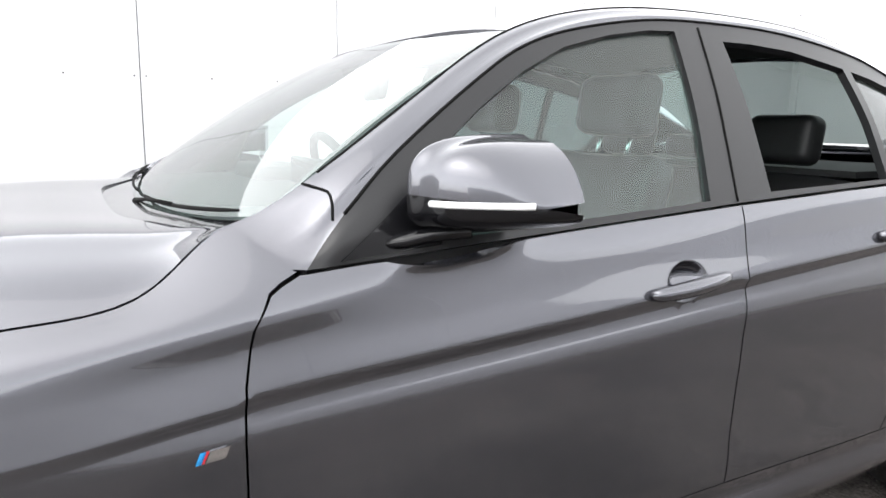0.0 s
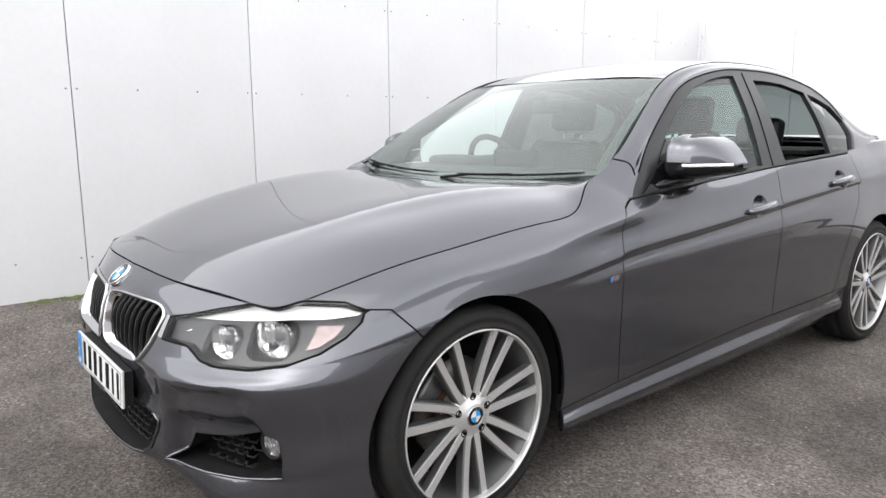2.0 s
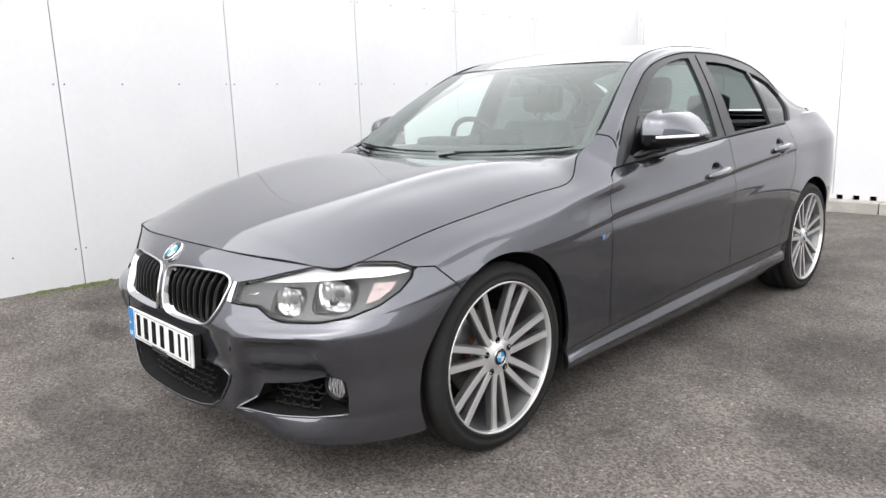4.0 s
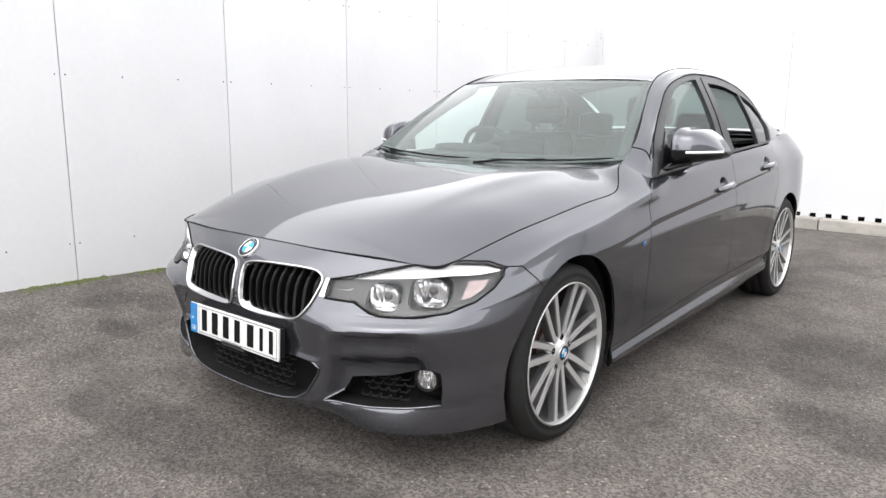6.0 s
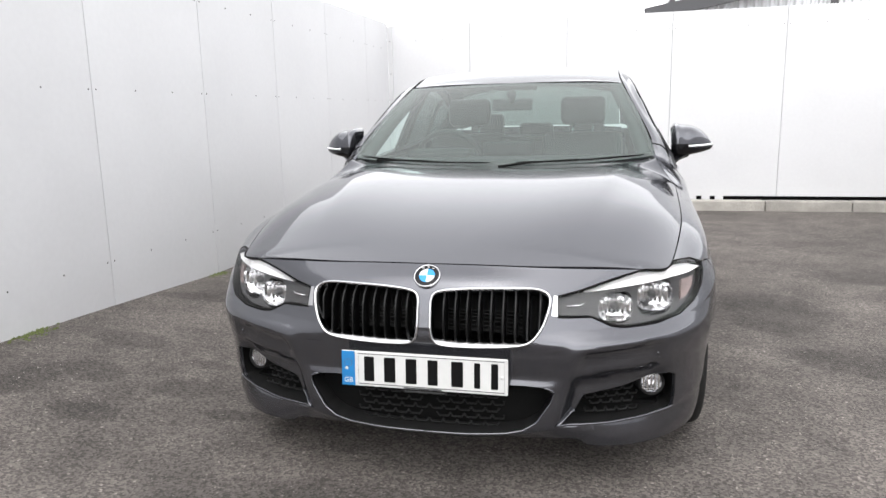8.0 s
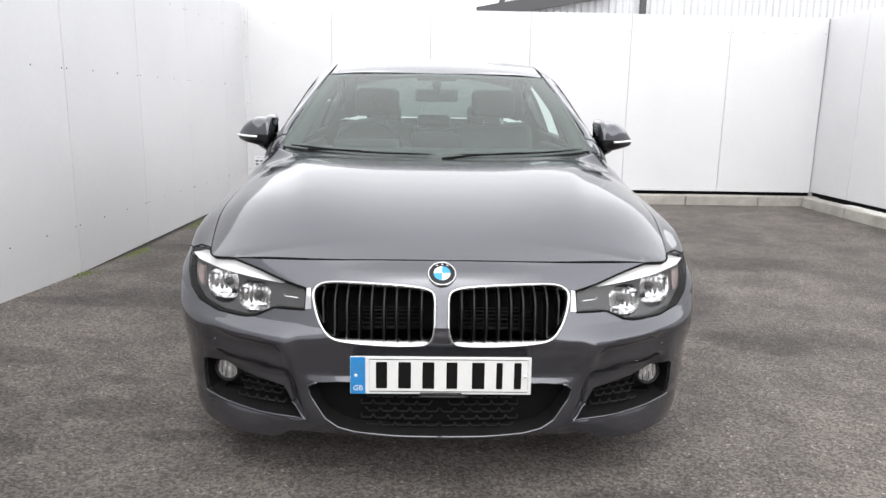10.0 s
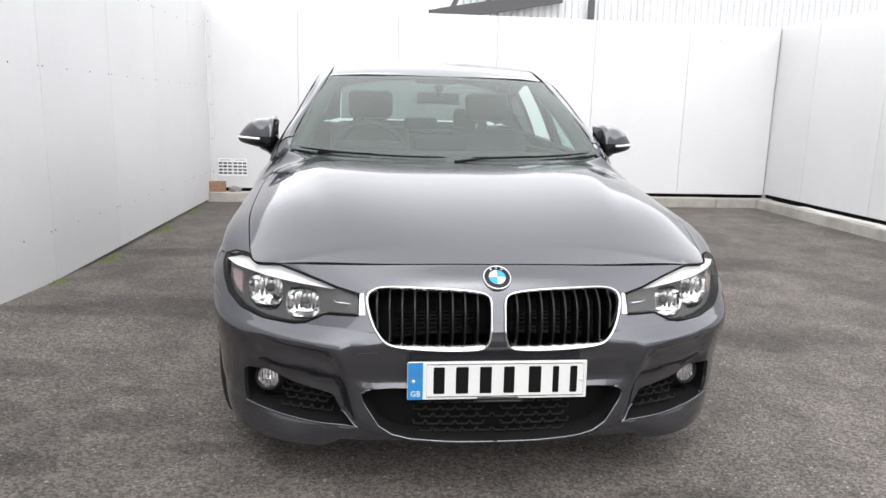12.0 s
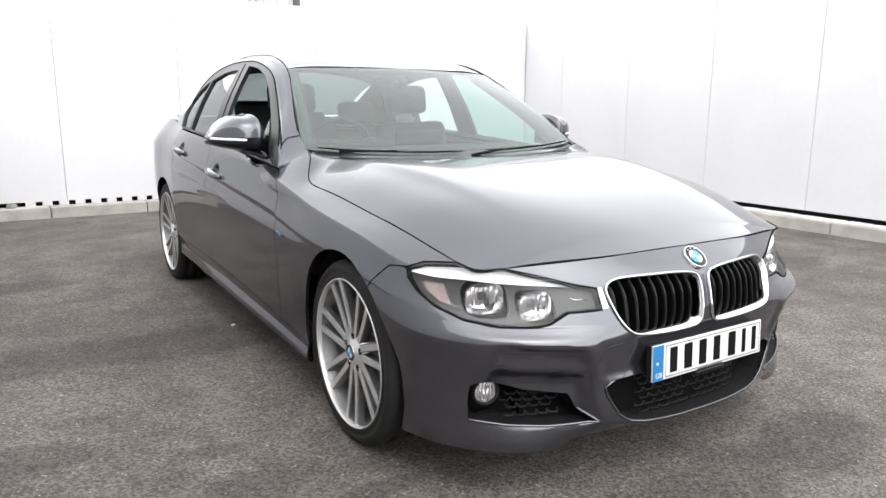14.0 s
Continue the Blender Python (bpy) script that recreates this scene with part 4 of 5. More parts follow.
day_low, day_top = side(DAY_LOW), side(DAY_TOP, smooth=True)
PANES = {
    "front": [(.98, .927), (1.655, .970), (1.672, 1.10), (1.702, 1.348), (1.62, 1.344), (1.495, 1.324), (1.360, 1.289), (1.237, 1.231), (1.128, 1.163), (1.035, 1.094)],
    "rear": [(1.855, .984), (2.33, 1.002), (2.322, 1.15), (2.305, 1.290), (2.1, 1.325), (1.95, 1.334), (1.855, 1.334)],
    "quarter": [(2.362, 1.006), (2.612, 1.014), (2.662, 1.087), (2.660, 1.160), (2.575, 1.226), (2.42, 1.268), (2.338, 1.284), (2.350, 1.15)]}
pane_st = {k: SIDE.find(dense(v, .012), B) for k, v in PANES.items()}
both("window_surround", SIDE, np.vstack([day_low, day_top[1:-1]]), TRIM, car, holes=list(pane_st.values()), grid=.02, gap=0, flange=.02, label="satin black window surround")
sm, tm, s_foot = SIDE.s_max, SIDE.t_max, SIDE.s_at[2] - .004
both("roof_rail", SIDE, np.vstack([day_top[::-1], run(SIDE.find([(2.652, 1.0045)], B)[0][0], sm, 0, 40), run(sm, s_foot, tm), np.stack([np.full(10, s_foot), np.linspace(tm, SIDE.t_at[2] * .35, 11)[1:]], 1)]), PAINT, car, grid=.02, gap=0)
roof_edge = np.array([tuple(SIDE.curves[-1](np.array([v]))[0][:2]) for v in np.linspace(SIDE.s_at[5], SIDE.s_at[9], 50)])
rh = np.vstack([dense([(0, 1.198), (.3, 1.212), (.5, 1.248), (.588, 1.272)], .02, False)[:-1], roof_edge, dense([(.575, 2.65), (.3, 2.65), (0, 2.65)], .03, False)[1:]])
link("roof", cut(ROOF, np.vstack([rh, (rh * (-1, 1))[::-1][1:-1]]), grid=.025, gap=.003), PAINT, car)
rect = dense([(-.7, 0), (.7, 0), (.7, .7), (-.7, .7)], .03)
link("windscreen", cut(WINDSCREEN, rect, grid=.03, gap=.004, flange=0), SCREEN, car, "faintly green windscreen glass")
link("rear_window", cut(TAIL, dense([(-1, 0), (1, 0), (1, 1), (-1, 1)], .05), grid=.05, gap=.004, flange=0), REARGLASS, car)
for k, mat in (("front", GLASS), ("rear", DARKGLASS), ("quarter", DARKGLASS)):
    for m in (False, True):
        if (k, m) in (("rear", False), ("front", True)):
            continue
        link(k + "_side_window", cut(SIDE, pane_st[k], grid=.03, gap=-.004, flange=0, lift=-.012, mirror=m), mat, car)

# dark inner body behind the gaps
part("underbody", box(-.70, -.50, .20, .70, 3.6, .26), BLACK, car, smooth=False)
part("engine_bay", box(-.58, -.56, .24, .58, .55, .62), BLACK, car, smooth=False)
for sx in (-1, 1):
    for y0 in (.015, 2.775):
        bm = bmesh.new()
        rows = [[bm.verts.new((x, r * math.cos(radians(a)), r * math.sin(radians(a)))) for a in range(-15, 196, 6)] for x, r in ((0, .02), (0, .385), (.262, .385))]
        for a, b in zip(rows, rows[1:]):
            for k in range(len(a) - 1):
                bm.faces.new((a[k], a[k + 1], b[k + 1], b[k]))
        part("wheel_arch_liner", moved(bm, pose(sx * .57, y0, .325, 0, 0, 0 if sx > 0 else 180)), PLASTIC, car)


# ---- the car: lamps, grille, plate ----
def place(x, z, depth=0.0):
    """The point of the nose at (x, z), sunk by depth."""
    st = BODY.find([(abs(x), z)], A, F)
    p, n = spot(st)
    p = p[0] - n[0] * depth
    return Vector((p[0] * (1 if x >= 0 else -1), p[1], p[2]))


def spot(st, surface=BODY):
    s, t = st[:, 0], st[:, 1]
    e = 5e-4
    p = surface(s, t)
    n = np.cross(surface(s + e, t) - surface(s - e, t), surface(s, t + e) - surface(s, t - e))
    n /= np.linalg.norm(n, axis=1)[:, None]
    return p, np.where(((p - (0, 1.5, .6)) * n).sum(1)[:, None] < 0, -n, n)


def ruled(a, b, bm=None):
    bm = bm or bmesh.new()
    va, vb = [bm.verts.new(p) for p in a], [bm.verts.new(p) for p in b]
    for i in range(len(a) - 1):
        bm.faces.new((va[i], va[i + 1], vb[i + 1], vb[i]))
    return bm


def sweep(st, lift, radius, closed=True, flat=1.0, sides=8):
    p, n = spot(st)
    return tube([tuple(q) for q in p + n * lift], radius, sides, closed, flat, up=(0.01, -1, 0.02))


def squared(a):
    """The radius of a rounded square at an angle."""
    return (abs(math.cos(a)) ** 3.2 + abs(math.sin(a)) ** 3.2) ** (-1 / 3.2)


def disc_points(x, z, r, n=28):
    return BODY.find([(x + 1.18 * r * squared(k * math.tau / n) * math.cos(k * math.tau / n), z + r * squared(k * math.tau / n) * math.sin(k * math.tau / n)) for k in range(n)], A, F)


def bowl(radius, depth):
    """A lamp reflector that opens along -x before it is turned."""
    bm = lathe([(0, radius), (depth * .25, radius * .93), (depth * .6, radius * .72), (depth * .9, radius * .4), (depth, radius * .12)], 20)
    for v_ in bm.verts:
        k = squared(math.atan2(v_.co.z, v_.co.y))
        v_.co.y, v_.co.z = v_.co.y * k, v_.co.z * k
    return bm


BOWLS = [(.572, .600, .043), (.694, .617, .047)]
EYEBROW_TOP = [(.475, .6515), (.55, .672), (.642, .694), (.70, .704), (.734, .707), (.795, .701), (.828, .686)]
EYEBROW_LOW = [(.475, .645), (.55, .650), (.642, .657), (.70, .662), (.734, .666), (.79, .668), (.830, .676)]


def build_headlamp(mirror):
    m = FLIP if mirror else Matrix()
    lamp = link("headlamp", cut(BODY, lamp_st, grid=.02, gap=.003, flange=0, lift=.003, mirror=mirror), LENS, car, "clear glossy lens over a grey bezel and two reflectors")
    link("housing", cut(Sheet(lambda s, t: BODY(s, t) + np.array((-.03, .06, 0))), lamp_st, grid=.03, gap=-.002, flange=.0, mirror=mirror), BLACK, lamp)
    p, n = spot(lamp_st)
    part("frame", moved(ruled([tuple(q) for q in np.vstack([p, p[:1]])], [tuple(q) for q in np.vstack([p, p[:1]]) + np.array((-.03, .06, 0))]), m), BLACK, lamp)
    holes = [disc_points(*b) for b in BOWLS]
    inner = shrink(lamp_st, .006)
    link("bezel", cut(BODY, inner, holes=holes, grid=.02, gap=0, flange=.02, lift=-.022, mirror=mirror), LAMPGREY, lamp, "satin grey bezel")
    xs_ = np.linspace(.475, .828, 48)
    top, low = (BODY.find(np.stack([xs_, np.interp(xs_, [q[0] for q in e], [q[1] for q in e])], 1), A, F) for e in (EYEBROW_TOP, EYEBROW_LOW))
    (pa, na), (pb, nb) = spot(top), spot(low)
    part("light_strip", moved(ruled([tuple(q) for q in pa - na * .022], [tuple(q) for q in pb - nb * .002]), m), DRL, lamp, "bright silvery white eyebrow strip")
    for (x, z, r), depth in zip(BOWLS, (.034, .038)):
        q = place(x, z, .022)
        aim = m @ Matrix.Translation(q) @ pose(0, 0, 0, 0, 0, 90 + 18 if x > .65 else 90 + 8)
        b = part("reflector", moved(moved(bowl(r, depth), Matrix.Diagonal((1, 1.22, 1, 1))), aim), REFLECTOR, lamp, smooth=False)
        for k in range(-3, 4):
            w_ = r * .13
            hh = math.sqrt(max(.05, 1 - (k / 3.6) ** 2)) * r * .78
            part("flute", moved(box(depth * (.80 - .05 * k * k), k * r * .30 - w_, -hh, depth * .98, k * r * .30 + w_, hh, w_ * .6, 2), aim), REFLECTOR, b)
        part("bulb", moved(lathe([(depth * .30, .0005), (depth * .32, .007), (depth * .50, .009), (depth * .52, .013), (depth * .98, .013)], 16), aim), LAMPGREY, b)
    corner_st = BODY.find(dense([(.772, .598), (.794, .606), (.813, .630), (.817, .655), (.777, .652)], .012), A, F)
    link("indicator", cut(BODY, corner_st, grid=.02, gap=0, flange=.01, lift=-.015, mirror=mirror), AMBER, lamp, "pale amber indicator lens")
    part("trim_line", moved(tube([place(.425, .612, .012), place(.465, .612, .012), place(.475, .618, .012)], .0025, 6, up=(0, 1, 0)), m), SATIN, lamp)
    p, n = spot(lamp_st)
    part("seal", moved(tube([tuple(q) for q in p + n * .0005], .0032, 6, True, up=(0.01, -1, 0.02)), m), BLACK, lamp)
    return lamp


for mirrored in (False, True):
    build_headlamp(mirrored)


def build_kidney(mirror):
    m = FLIP if mirror else Matrix()
    p, n = spot(kid_st)
    ring = bmesh.new()
    prof = [(.0035, -.012), (.0048, .002), (.0036, .007), (-.0005, .0088), (-.0040, .005), (-.005, -.03)]
    mid = p.mean(0)
    loops = []
    for i in range(len(p)):
        d = p[(i + 1) % len(p)] - p[i - 1]
        o = np.cross(d, n[i])
        o /= np.linalg.norm(o)
        if np.dot(o, p[i] - mid) < 0:
            o = -o
        loops.append([ring.verts.new(p[i] + o * a + n[i] * b) for a, b in prof])
    for i in range(len(p)):
        a, b = loops[i], loops[(i + 1) % len(p)]
        for k in range(len(prof) - 1):
            ring.faces.new((a[k], a[k + 1], b[k + 1], b[k]))
    bmesh.ops.recalc_face_normals(ring, faces=ring.faces[:])
    g = part("kidney_grille", moved(ring, m), CHROME, car, "black slatted grille in a rounded chrome frame")
    link("backing", cut(BODY, kid_st, grid=.03, gap=-.01, flange=0, lift=-.085, mirror=mirror), BLACK, g)
    poly = np.array([(q[0], q[2]) for q in p])
    for i in range(9):
        x = .058 + .0362 * i
        hit = []
        for a, b in zip(poly, np.roll(poly, -1, axis=0)):
            if (a[0] - x) * (b[0] - x) < 0:
                hit.append(a[1] + (b[1] - a[1]) * (x - a[0]) / (b[0] - a[0]))
        if len(hit) < 2:
            continue
        lo, hi = min(hit) + .001, max(hit) - .003
        pts = [place(x, lo + (hi - lo) * k / 6, .020 - .012 * math.sin(math.pi * (k / 6) ** 1.8)) for k in range(7)]
        sl = bmesh.new()
        front = [[sl.verts.new(q + Vector((dx, dy, 0))) for dx, dy in ((-.0045, .004), (-.002, -.003), (.002, -.003), (.0045, .004), (.003, .05), (-.003, .05))] for q in pts]
        for a, b in zip(front, front[1:]):
            for k in range(6):
                sl.faces.new((a[k], a[(k + 1) % 6], b[(k + 1) % 6], b[k]))
        sl.faces.new(front[0][::-1]), sl.faces.new(front[-1])
        bmesh.ops.recalc_face_normals(sl, faces=sl.faces[:])
        part("slat", moved(sl, m), SLAT, g, smooth=False)
    for i in range(7):
        z = .532 + .012 * i
        part("radiator_bar", moved(tube([place(.05, z, .066), place(.20, z, .066), place(.30, z, .066)], .0025, 5), m), PLASTIC, g)
    return g


for mirrored in (False, True):
    build_kidney(mirrored)
    # chrome joint between grille and lamp
    st = BODY.find(dense([(.378, .584), (.383, .640), (.3965, .637), (.3965, .582)], .008), A, F)
    link("grille_wing", cut(BODY, st, grid=.02, gap=0, flange=.01, lift=.003, mirror=mirrored), CHROME, car)


def lattice(x0, x1, z0, z1, dx, dz, depth, sx=1):
    """An open mesh of flat hexagons with raised lower edges, sunk behind the bumper."""
    bm = bmesh.new()
    rows = int((z1 - z0) / dz)
    for r in range(rows + 1):
        z = z0 + r * dz
        x = x0 + (dx / 2 if r % 2 else 0)
        while x < x1 - dx * .5:
            def q(a, b):
                v = place(min(max(x + a, x0), x1), z + b)
                return Vector((v[0] * sx, v[1] + depth, v[2]))
            tube([q(0, dz * .5), q(dx * .18, 0), q(dx * .82, 0), q(dx, dz * .5)], .0032, 4, bm=bm, up=(0, 1, 0))
            x += dx
    return bm


def shifted(surface, dx, dy):
    """The surface moved back into the car, for the floor of a pocket."""
    def f(s, t):
        p = surface(s, t)
        return p + np.stack([np.sign(p[:, 0]) * dx, np.full(len(p), dy), np.zeros(len(p))], 1)
    return Sheet(f)


def pocket_wall(p, dx, dy, m, closed=True):
    q = np.vstack([p, p[:1]]) if closed else p
    return moved(ruled([tuple(v) for v in q], [tuple(v + np.array((dx, dy, 0))) for v in q]), m)


# lower intake
intake = link("lower_intake", cut(shifted(NOSE, 0, .085), whole(half_int), grid=.03, gap=-.004, flange=0), BLACK, car, "black open intake with a hexagon mesh")
pi_ = BODY(half_int[:, 0], half_int[:, 1])
for sx in (1, -1):
    mm = FLIP if sx < 0 else Matrix()
    part("intake_wall", pocket_wall(pi_, 0, .085, mm, False), PLASTIC, intake)
    part("intake_mesh", lattice(.002, .235, .226, .345, .044, .0215, .055, sx), PLASTIC, intake)
    part("intake_edge", moved(tube([tuple(q) for q in (pi_ + np.array((0, -.002, 0)))[int(len(pi_) * .42):]], .0038, 8, up=(0, 1, 0)), mm), PAINT, intake)

# fog lamp recesses
FOG_X, FOG_Z = .688, .332
for sx in (1, -1):
    mm, mir = (FLIP, True) if sx < 0 else (Matrix(), False)
    rec = link("fog_recess", cut(shifted(BODY, -.02, .10), fog_st, grid=.03, gap=-.003, flange=0, mirror=mir), BLACK, car, "black recess holding the round fog lamp")
    pf = BODY(fog_st[:, 0], fog_st[:, 1])
    part("recess_wall", pocket_wall(pf, -.02, .10, mm), PLASTIC, rec)
    part("recess_mesh", lattice(.475, .635, .258, .335, .033, .0195, .045, sx), PLASTIC, rec)
    q = place(FOG_X, FOG_Z) + Vector((-.008, .030, 0))
    aim = mm @ Matrix.Translation(q) @ pose(0, 0, 0, 0, 0, 90 + 14)
    fog = part("fog_lamp", moved(lathe([(.0, .034), (-.006, .036), (-.006, .041), (.06, .047)], 32), aim), PLASTIC, rec, "round clear fog lamp in a black collar")
    part("reflector", moved(bowl(.033, .03), aim), REFLECTOR, fog)
    fl = bmesh.new()
    for i in range(-2, 3):
        box(.0, i * .012 - .003, -.026, .01, i * .012 + .003, .026, bm=fl)
    part("flute", moved(fl, aim), REFLECTOR, fog, smooth=False)
    part("lens", moved(lathe([(-.006, .0005), (-.005, .02), (.0, .034)], 28), aim), LENS, fog)
    strip_st = BODY.find(dense([(.745, .264), (.66, .250), (.55, .242), (.398, .2425), (.448, .280)], .012, False), A, F)
    ps = BODY(strip_st[:, 0], strip_st[:, 1])
    part("recess_edge", moved(tube([tuple(v) for v in ps + np.array((.001, -.003, 0))], .0042, 8, up=(0, 1, 0.1)), mm), PAINT, rec)

# parking sensors and the tow-eye cover
for sx in (1, -1):
    for x, z in ((.318, .462), (.70, .455)):
        q = place(x, z, .0014)
        part("parking_sensor", moved(lathe([(-.0004, .0005), (-.0004, .0095), (.0012, .0100), (.0012, .0118), (-.0002, .0122), (.003, .0125)], 20), Matrix.Diagonal((sx, 1, 1, 1)) @ Matrix.Translation(q) @ pose(0, 0, 0, 0, 0, 90 + (5 if x < .5 else 32))), PAINT, car)
cover = BODY.find(dense([(.345, .482), (.395, .480), (.43, .432), (.382, .435)], .008), A, F)
link("tow_eye_cover", cut(BODY, cover, grid=.02, gap=0, flange=.004, lift=.0022, mirror=True), PAINT, car)


# number plate, its characters as plain bars
def build_plate():
    y, z = -.772, .411
    tilt = pose(0, y, z, -3, 0, 0)
    pl = part("number_plate", moved(box(-.26, -.004, -.0555, .26, .004, .0555, .003, 2), tilt), WHITE, car, "white number plate with dark characters and a blue band", smooth=False)
    part("blue_band", moved(box(-.2585, -.0056, -.054, -.216, -.003, .054), tilt), BLUE, pl, smooth=False)
    widths = [(-.199, -.141), (-.135, -.073), (-.066, -.006), (.003, .060), (.076, .138), (.146, .190), (.197, .244)]
    for a, b in widths:
        part("character_bar", moved(box(a + .013, -.0052, -.038, b - .013, -.003, .040, .002, 1), tilt), BLACK, pl, smooth=False)
    part("border_line", moved(tube([(-.205, -.0042, -.047), (.25, -.0042, -.047), (.25, -.0042, .048), (-.205, -.0042, .048)], .0012, 5, True, up=(0, 1, 0)), tilt), LAMPGREY, pl)
    part("dealer_line", moved(box(-.06, -.0052, -.0535, .06, -.003, -.0495), tilt), LAMPGREY, pl, smooth=False)
    part("dealer_strip", moved(box(-.065, -.002, -.066, .075, .002, -.0575), tilt), PLASTIC, pl, smooth=False)
    part("dealer_writing", moved(box(-.058, -.0035, -.0635, .068, -.001, -.0605), tilt), LAMPGREY, pl, smooth=False)
    txt = bpy.data.curves.new("country_letters", "FONT")
    txt.body, txt.size, txt.extrude, txt.align_x = "GB", .022, .0006, "CENTER"
    t = new("country_letters", txt)
    t.data.materials.append(WHITE)
    t.parent = pl
    t.matrix_basis = tilt @ pose(-.237, -.0062, -.044, 90, 0, 0)
    for k in range(12):
        a = k * math.tau / 12
        part("star", moved(box(-.2375 + .012 * math.cos(a) - .0012, -.0062, .018 + .012 * math.sin(a) - .0012, -.2375 + .012 * math.cos(a) + .0012, -.005, .018 + .012 * math.sin(a) + .0012), tilt), AMBER, pl, smooth=False)
    for x in (-.19, .243):
        part("plate_screw", moved(lathe([(0, .0005), (0, .005), (.003, .005)], 12), tilt @ pose(x if x > 0 else -.243, -.0065, 0, 0, 0, 90)), WHITE, pl)
    part("plate_holder", moved(box(-.25, .004, -.05, .25, .03, .05), tilt), PLASTIC, car, smooth=False)


build_plate()


def roundel(radius, at_matrix, parent):
    """A round badge: chrome rim, black ring, blue and white quarters."""
    r = radius
    e = part("emblem", moved(lathe([(.006, r * 1.02), (-.002, r * 1.02), (-.005, r * .98), (-.0045, r * .92), (-.003, r * .91)], 40), at_matrix), CHROME, parent, "round badge with a black ring and blue and white quarters")
    part("ring", moved(lathe([(-.0035, r * .93), (-.0045, r * .75), (-.0042, r * .58)], 40), at_matrix), GLOSSBLACK, e)
    for k in range(4):
        bm = bmesh.new()
        mid = bm.verts.new((-.0058, 0, 0))
        arc = [bm.verts.new((-.0044, r * .6 * math.cos(radians(90 * k + a)), r * .6 * math.sin(radians(90 * k + a)))) for a in range(0, 91, 10)]
        for a, b in zip(arc, arc[1:]):
            bm.faces.new((mid, a, b))
        part("quarter", moved(bm, at_matrix), BLUELIGHT if k % 2 == 1 else WHITE, e)
    for k in range(3):
        a = radians(60 + 30 * k)
        part("ring_mark", moved(box(-.0050, -.003, -.0013, -.004, .003, .0013), at_matrix @ Matrix.Translation((0, r * .76 * math.cos(a), r * .76 * math.sin(a)))), SATIN, e, smooth=False)
    return e


pe, ne = spot(BODY.find([(.002, .690)], A, F))
v = Vector(ne[0])
v.x = 0
aim = Matrix.Translation(Vector((0, pe[0][1], pe[0][2])) + v * .002) @ v.to_track_quat("X", "Z").to_matrix().to_4x4() @ pose(0, 0, 0, 0, 0, 180)
roundel(.041, aim, car)


# ---- wheels ----
def spoke_mesh(angle, side_):
    """One arm of a double spoke: a machined face with painted flanks."""
    bm = bmesh.new()
    rows = []
    for i in range(13):
        u = i / 12
        r = .060 + (.2535 - .060) * u
        off = .013 + .024 * u ** .75
        w = .0112 + .0028 * u + .003 * (u > .97) + .003 * (1 - u) ** 3
        x = .086 + .012 * u ** 1.5
        deep = .034 - .010 * u
        c, t = Vector((0, math.cos(angle), math.sin(angle))), Vector((0, -math.sin(angle), math.cos(angle))) * side_
        mid = c * math.sqrt(r * r - off * off) + t * off
        prof = [(-w * .75, x), (w * .75, x), (w, x - .004), (w * 1.15, x - deep), (-w * 1.15, x - deep), (-w, x - .004)]
        rows.append([bm.verts.new(mid + t * a + Vector((b, 0, 0))) for a, b in prof])
    for a, b in zip(rows, rows[1:]):
        for k in range(6):
            f = bm.faces.new((a[k], a[(k + 1) % 6], b[(k + 1) % 6], b[k]))
            f.material_index = 0 if k == 0 else 1
    bm.faces.new(rows[0]), bm.faces.new(rows[-1])
    bmesh.ops.recalc_face_normals(bm, faces=bm.faces[:])
    return bm


def build_wheel():
    w = new("wheel")
    tyre = lathe([(-.10, .245), (-.108, .262), (-.112, .29), (-.106, .309), (-.090, .3200), (-.06, .3235), (-.059, .318), (-.052, .318), (-.051, .324), (-.004, .3245), (-.003, .3185), (.003, .3185), (.004, .3245), (.051, .324), (.052, .318), (.059, .318), (.06, .3235), (.090, .3200), (.106, .309), (.111, .298), (.1125, .296), (.1125, .286), (.111, .284), (.110, .270), (.113, .268), (.112, .262), (.10, .258), (.06, .240)], 80)
    part("tyre", tyre, RUBBER, w)
    part("rim", lathe([(.094, .2505), (.100, .2515), (.110, .2530), (.1135, .2550), (.1135, .2580), (.110, .2595), (.100, .2600)], 80), ALLOY, w)
    part("barrel", lathe([(.096, .2498), (.07, .242), (.03, .230), (-.09, .228)], 64), ALLOYDARK, w)
    part("brake_disc", lathe([(.005, .075), (.005, .152), (-.018, .152), (-.018, .07)], 48), STEEL, w)
    part("disc_hat", lathe([(.03, .02), (.03, .072), (.005, .078)], 32), RUST, w)
    part("caliper", moved(box(-.035, -.05, .095, .03, .06, .165, .012, 2), pose(0, 0, 0, 50, 0, 0)), ALLOYDARK, w)
    part("wheel_back", lathe([(-.06, .02), (-.06, .222)], 40), BLACK, w)
    part("hub", lathe([(.094, .030), (.094, .0385), (.086, .042), (.085, .066), (.078, .073), (.0, .073)], 48), ALLOY, w)
    roundel(.030, Matrix.Translation((.094, 0, 0)) @ pose(0, 0, 0, 0, 0, 180), w)
    for k in range(5):
        a = k * math.tau / 5 + math.pi / 2
        part("wheel_bolt", moved(lathe([(.0856, .0005), (.0856, .0075), (.0866, .0080), (.0866, .0115), (.078, .012)], 16), Matrix.Translation((0, .057 * math.cos(a), .057 * math.sin(a)))), BLACK, w)
    for k in range(7):
        for side_ in (-1, 1):
            o = part("spoke", spoke_mesh(k * math.tau / 7 - math.pi / 2, side_), ALLOY, w, smooth=False)
            o.data.materials.append(ALLOYDARK)
    return w


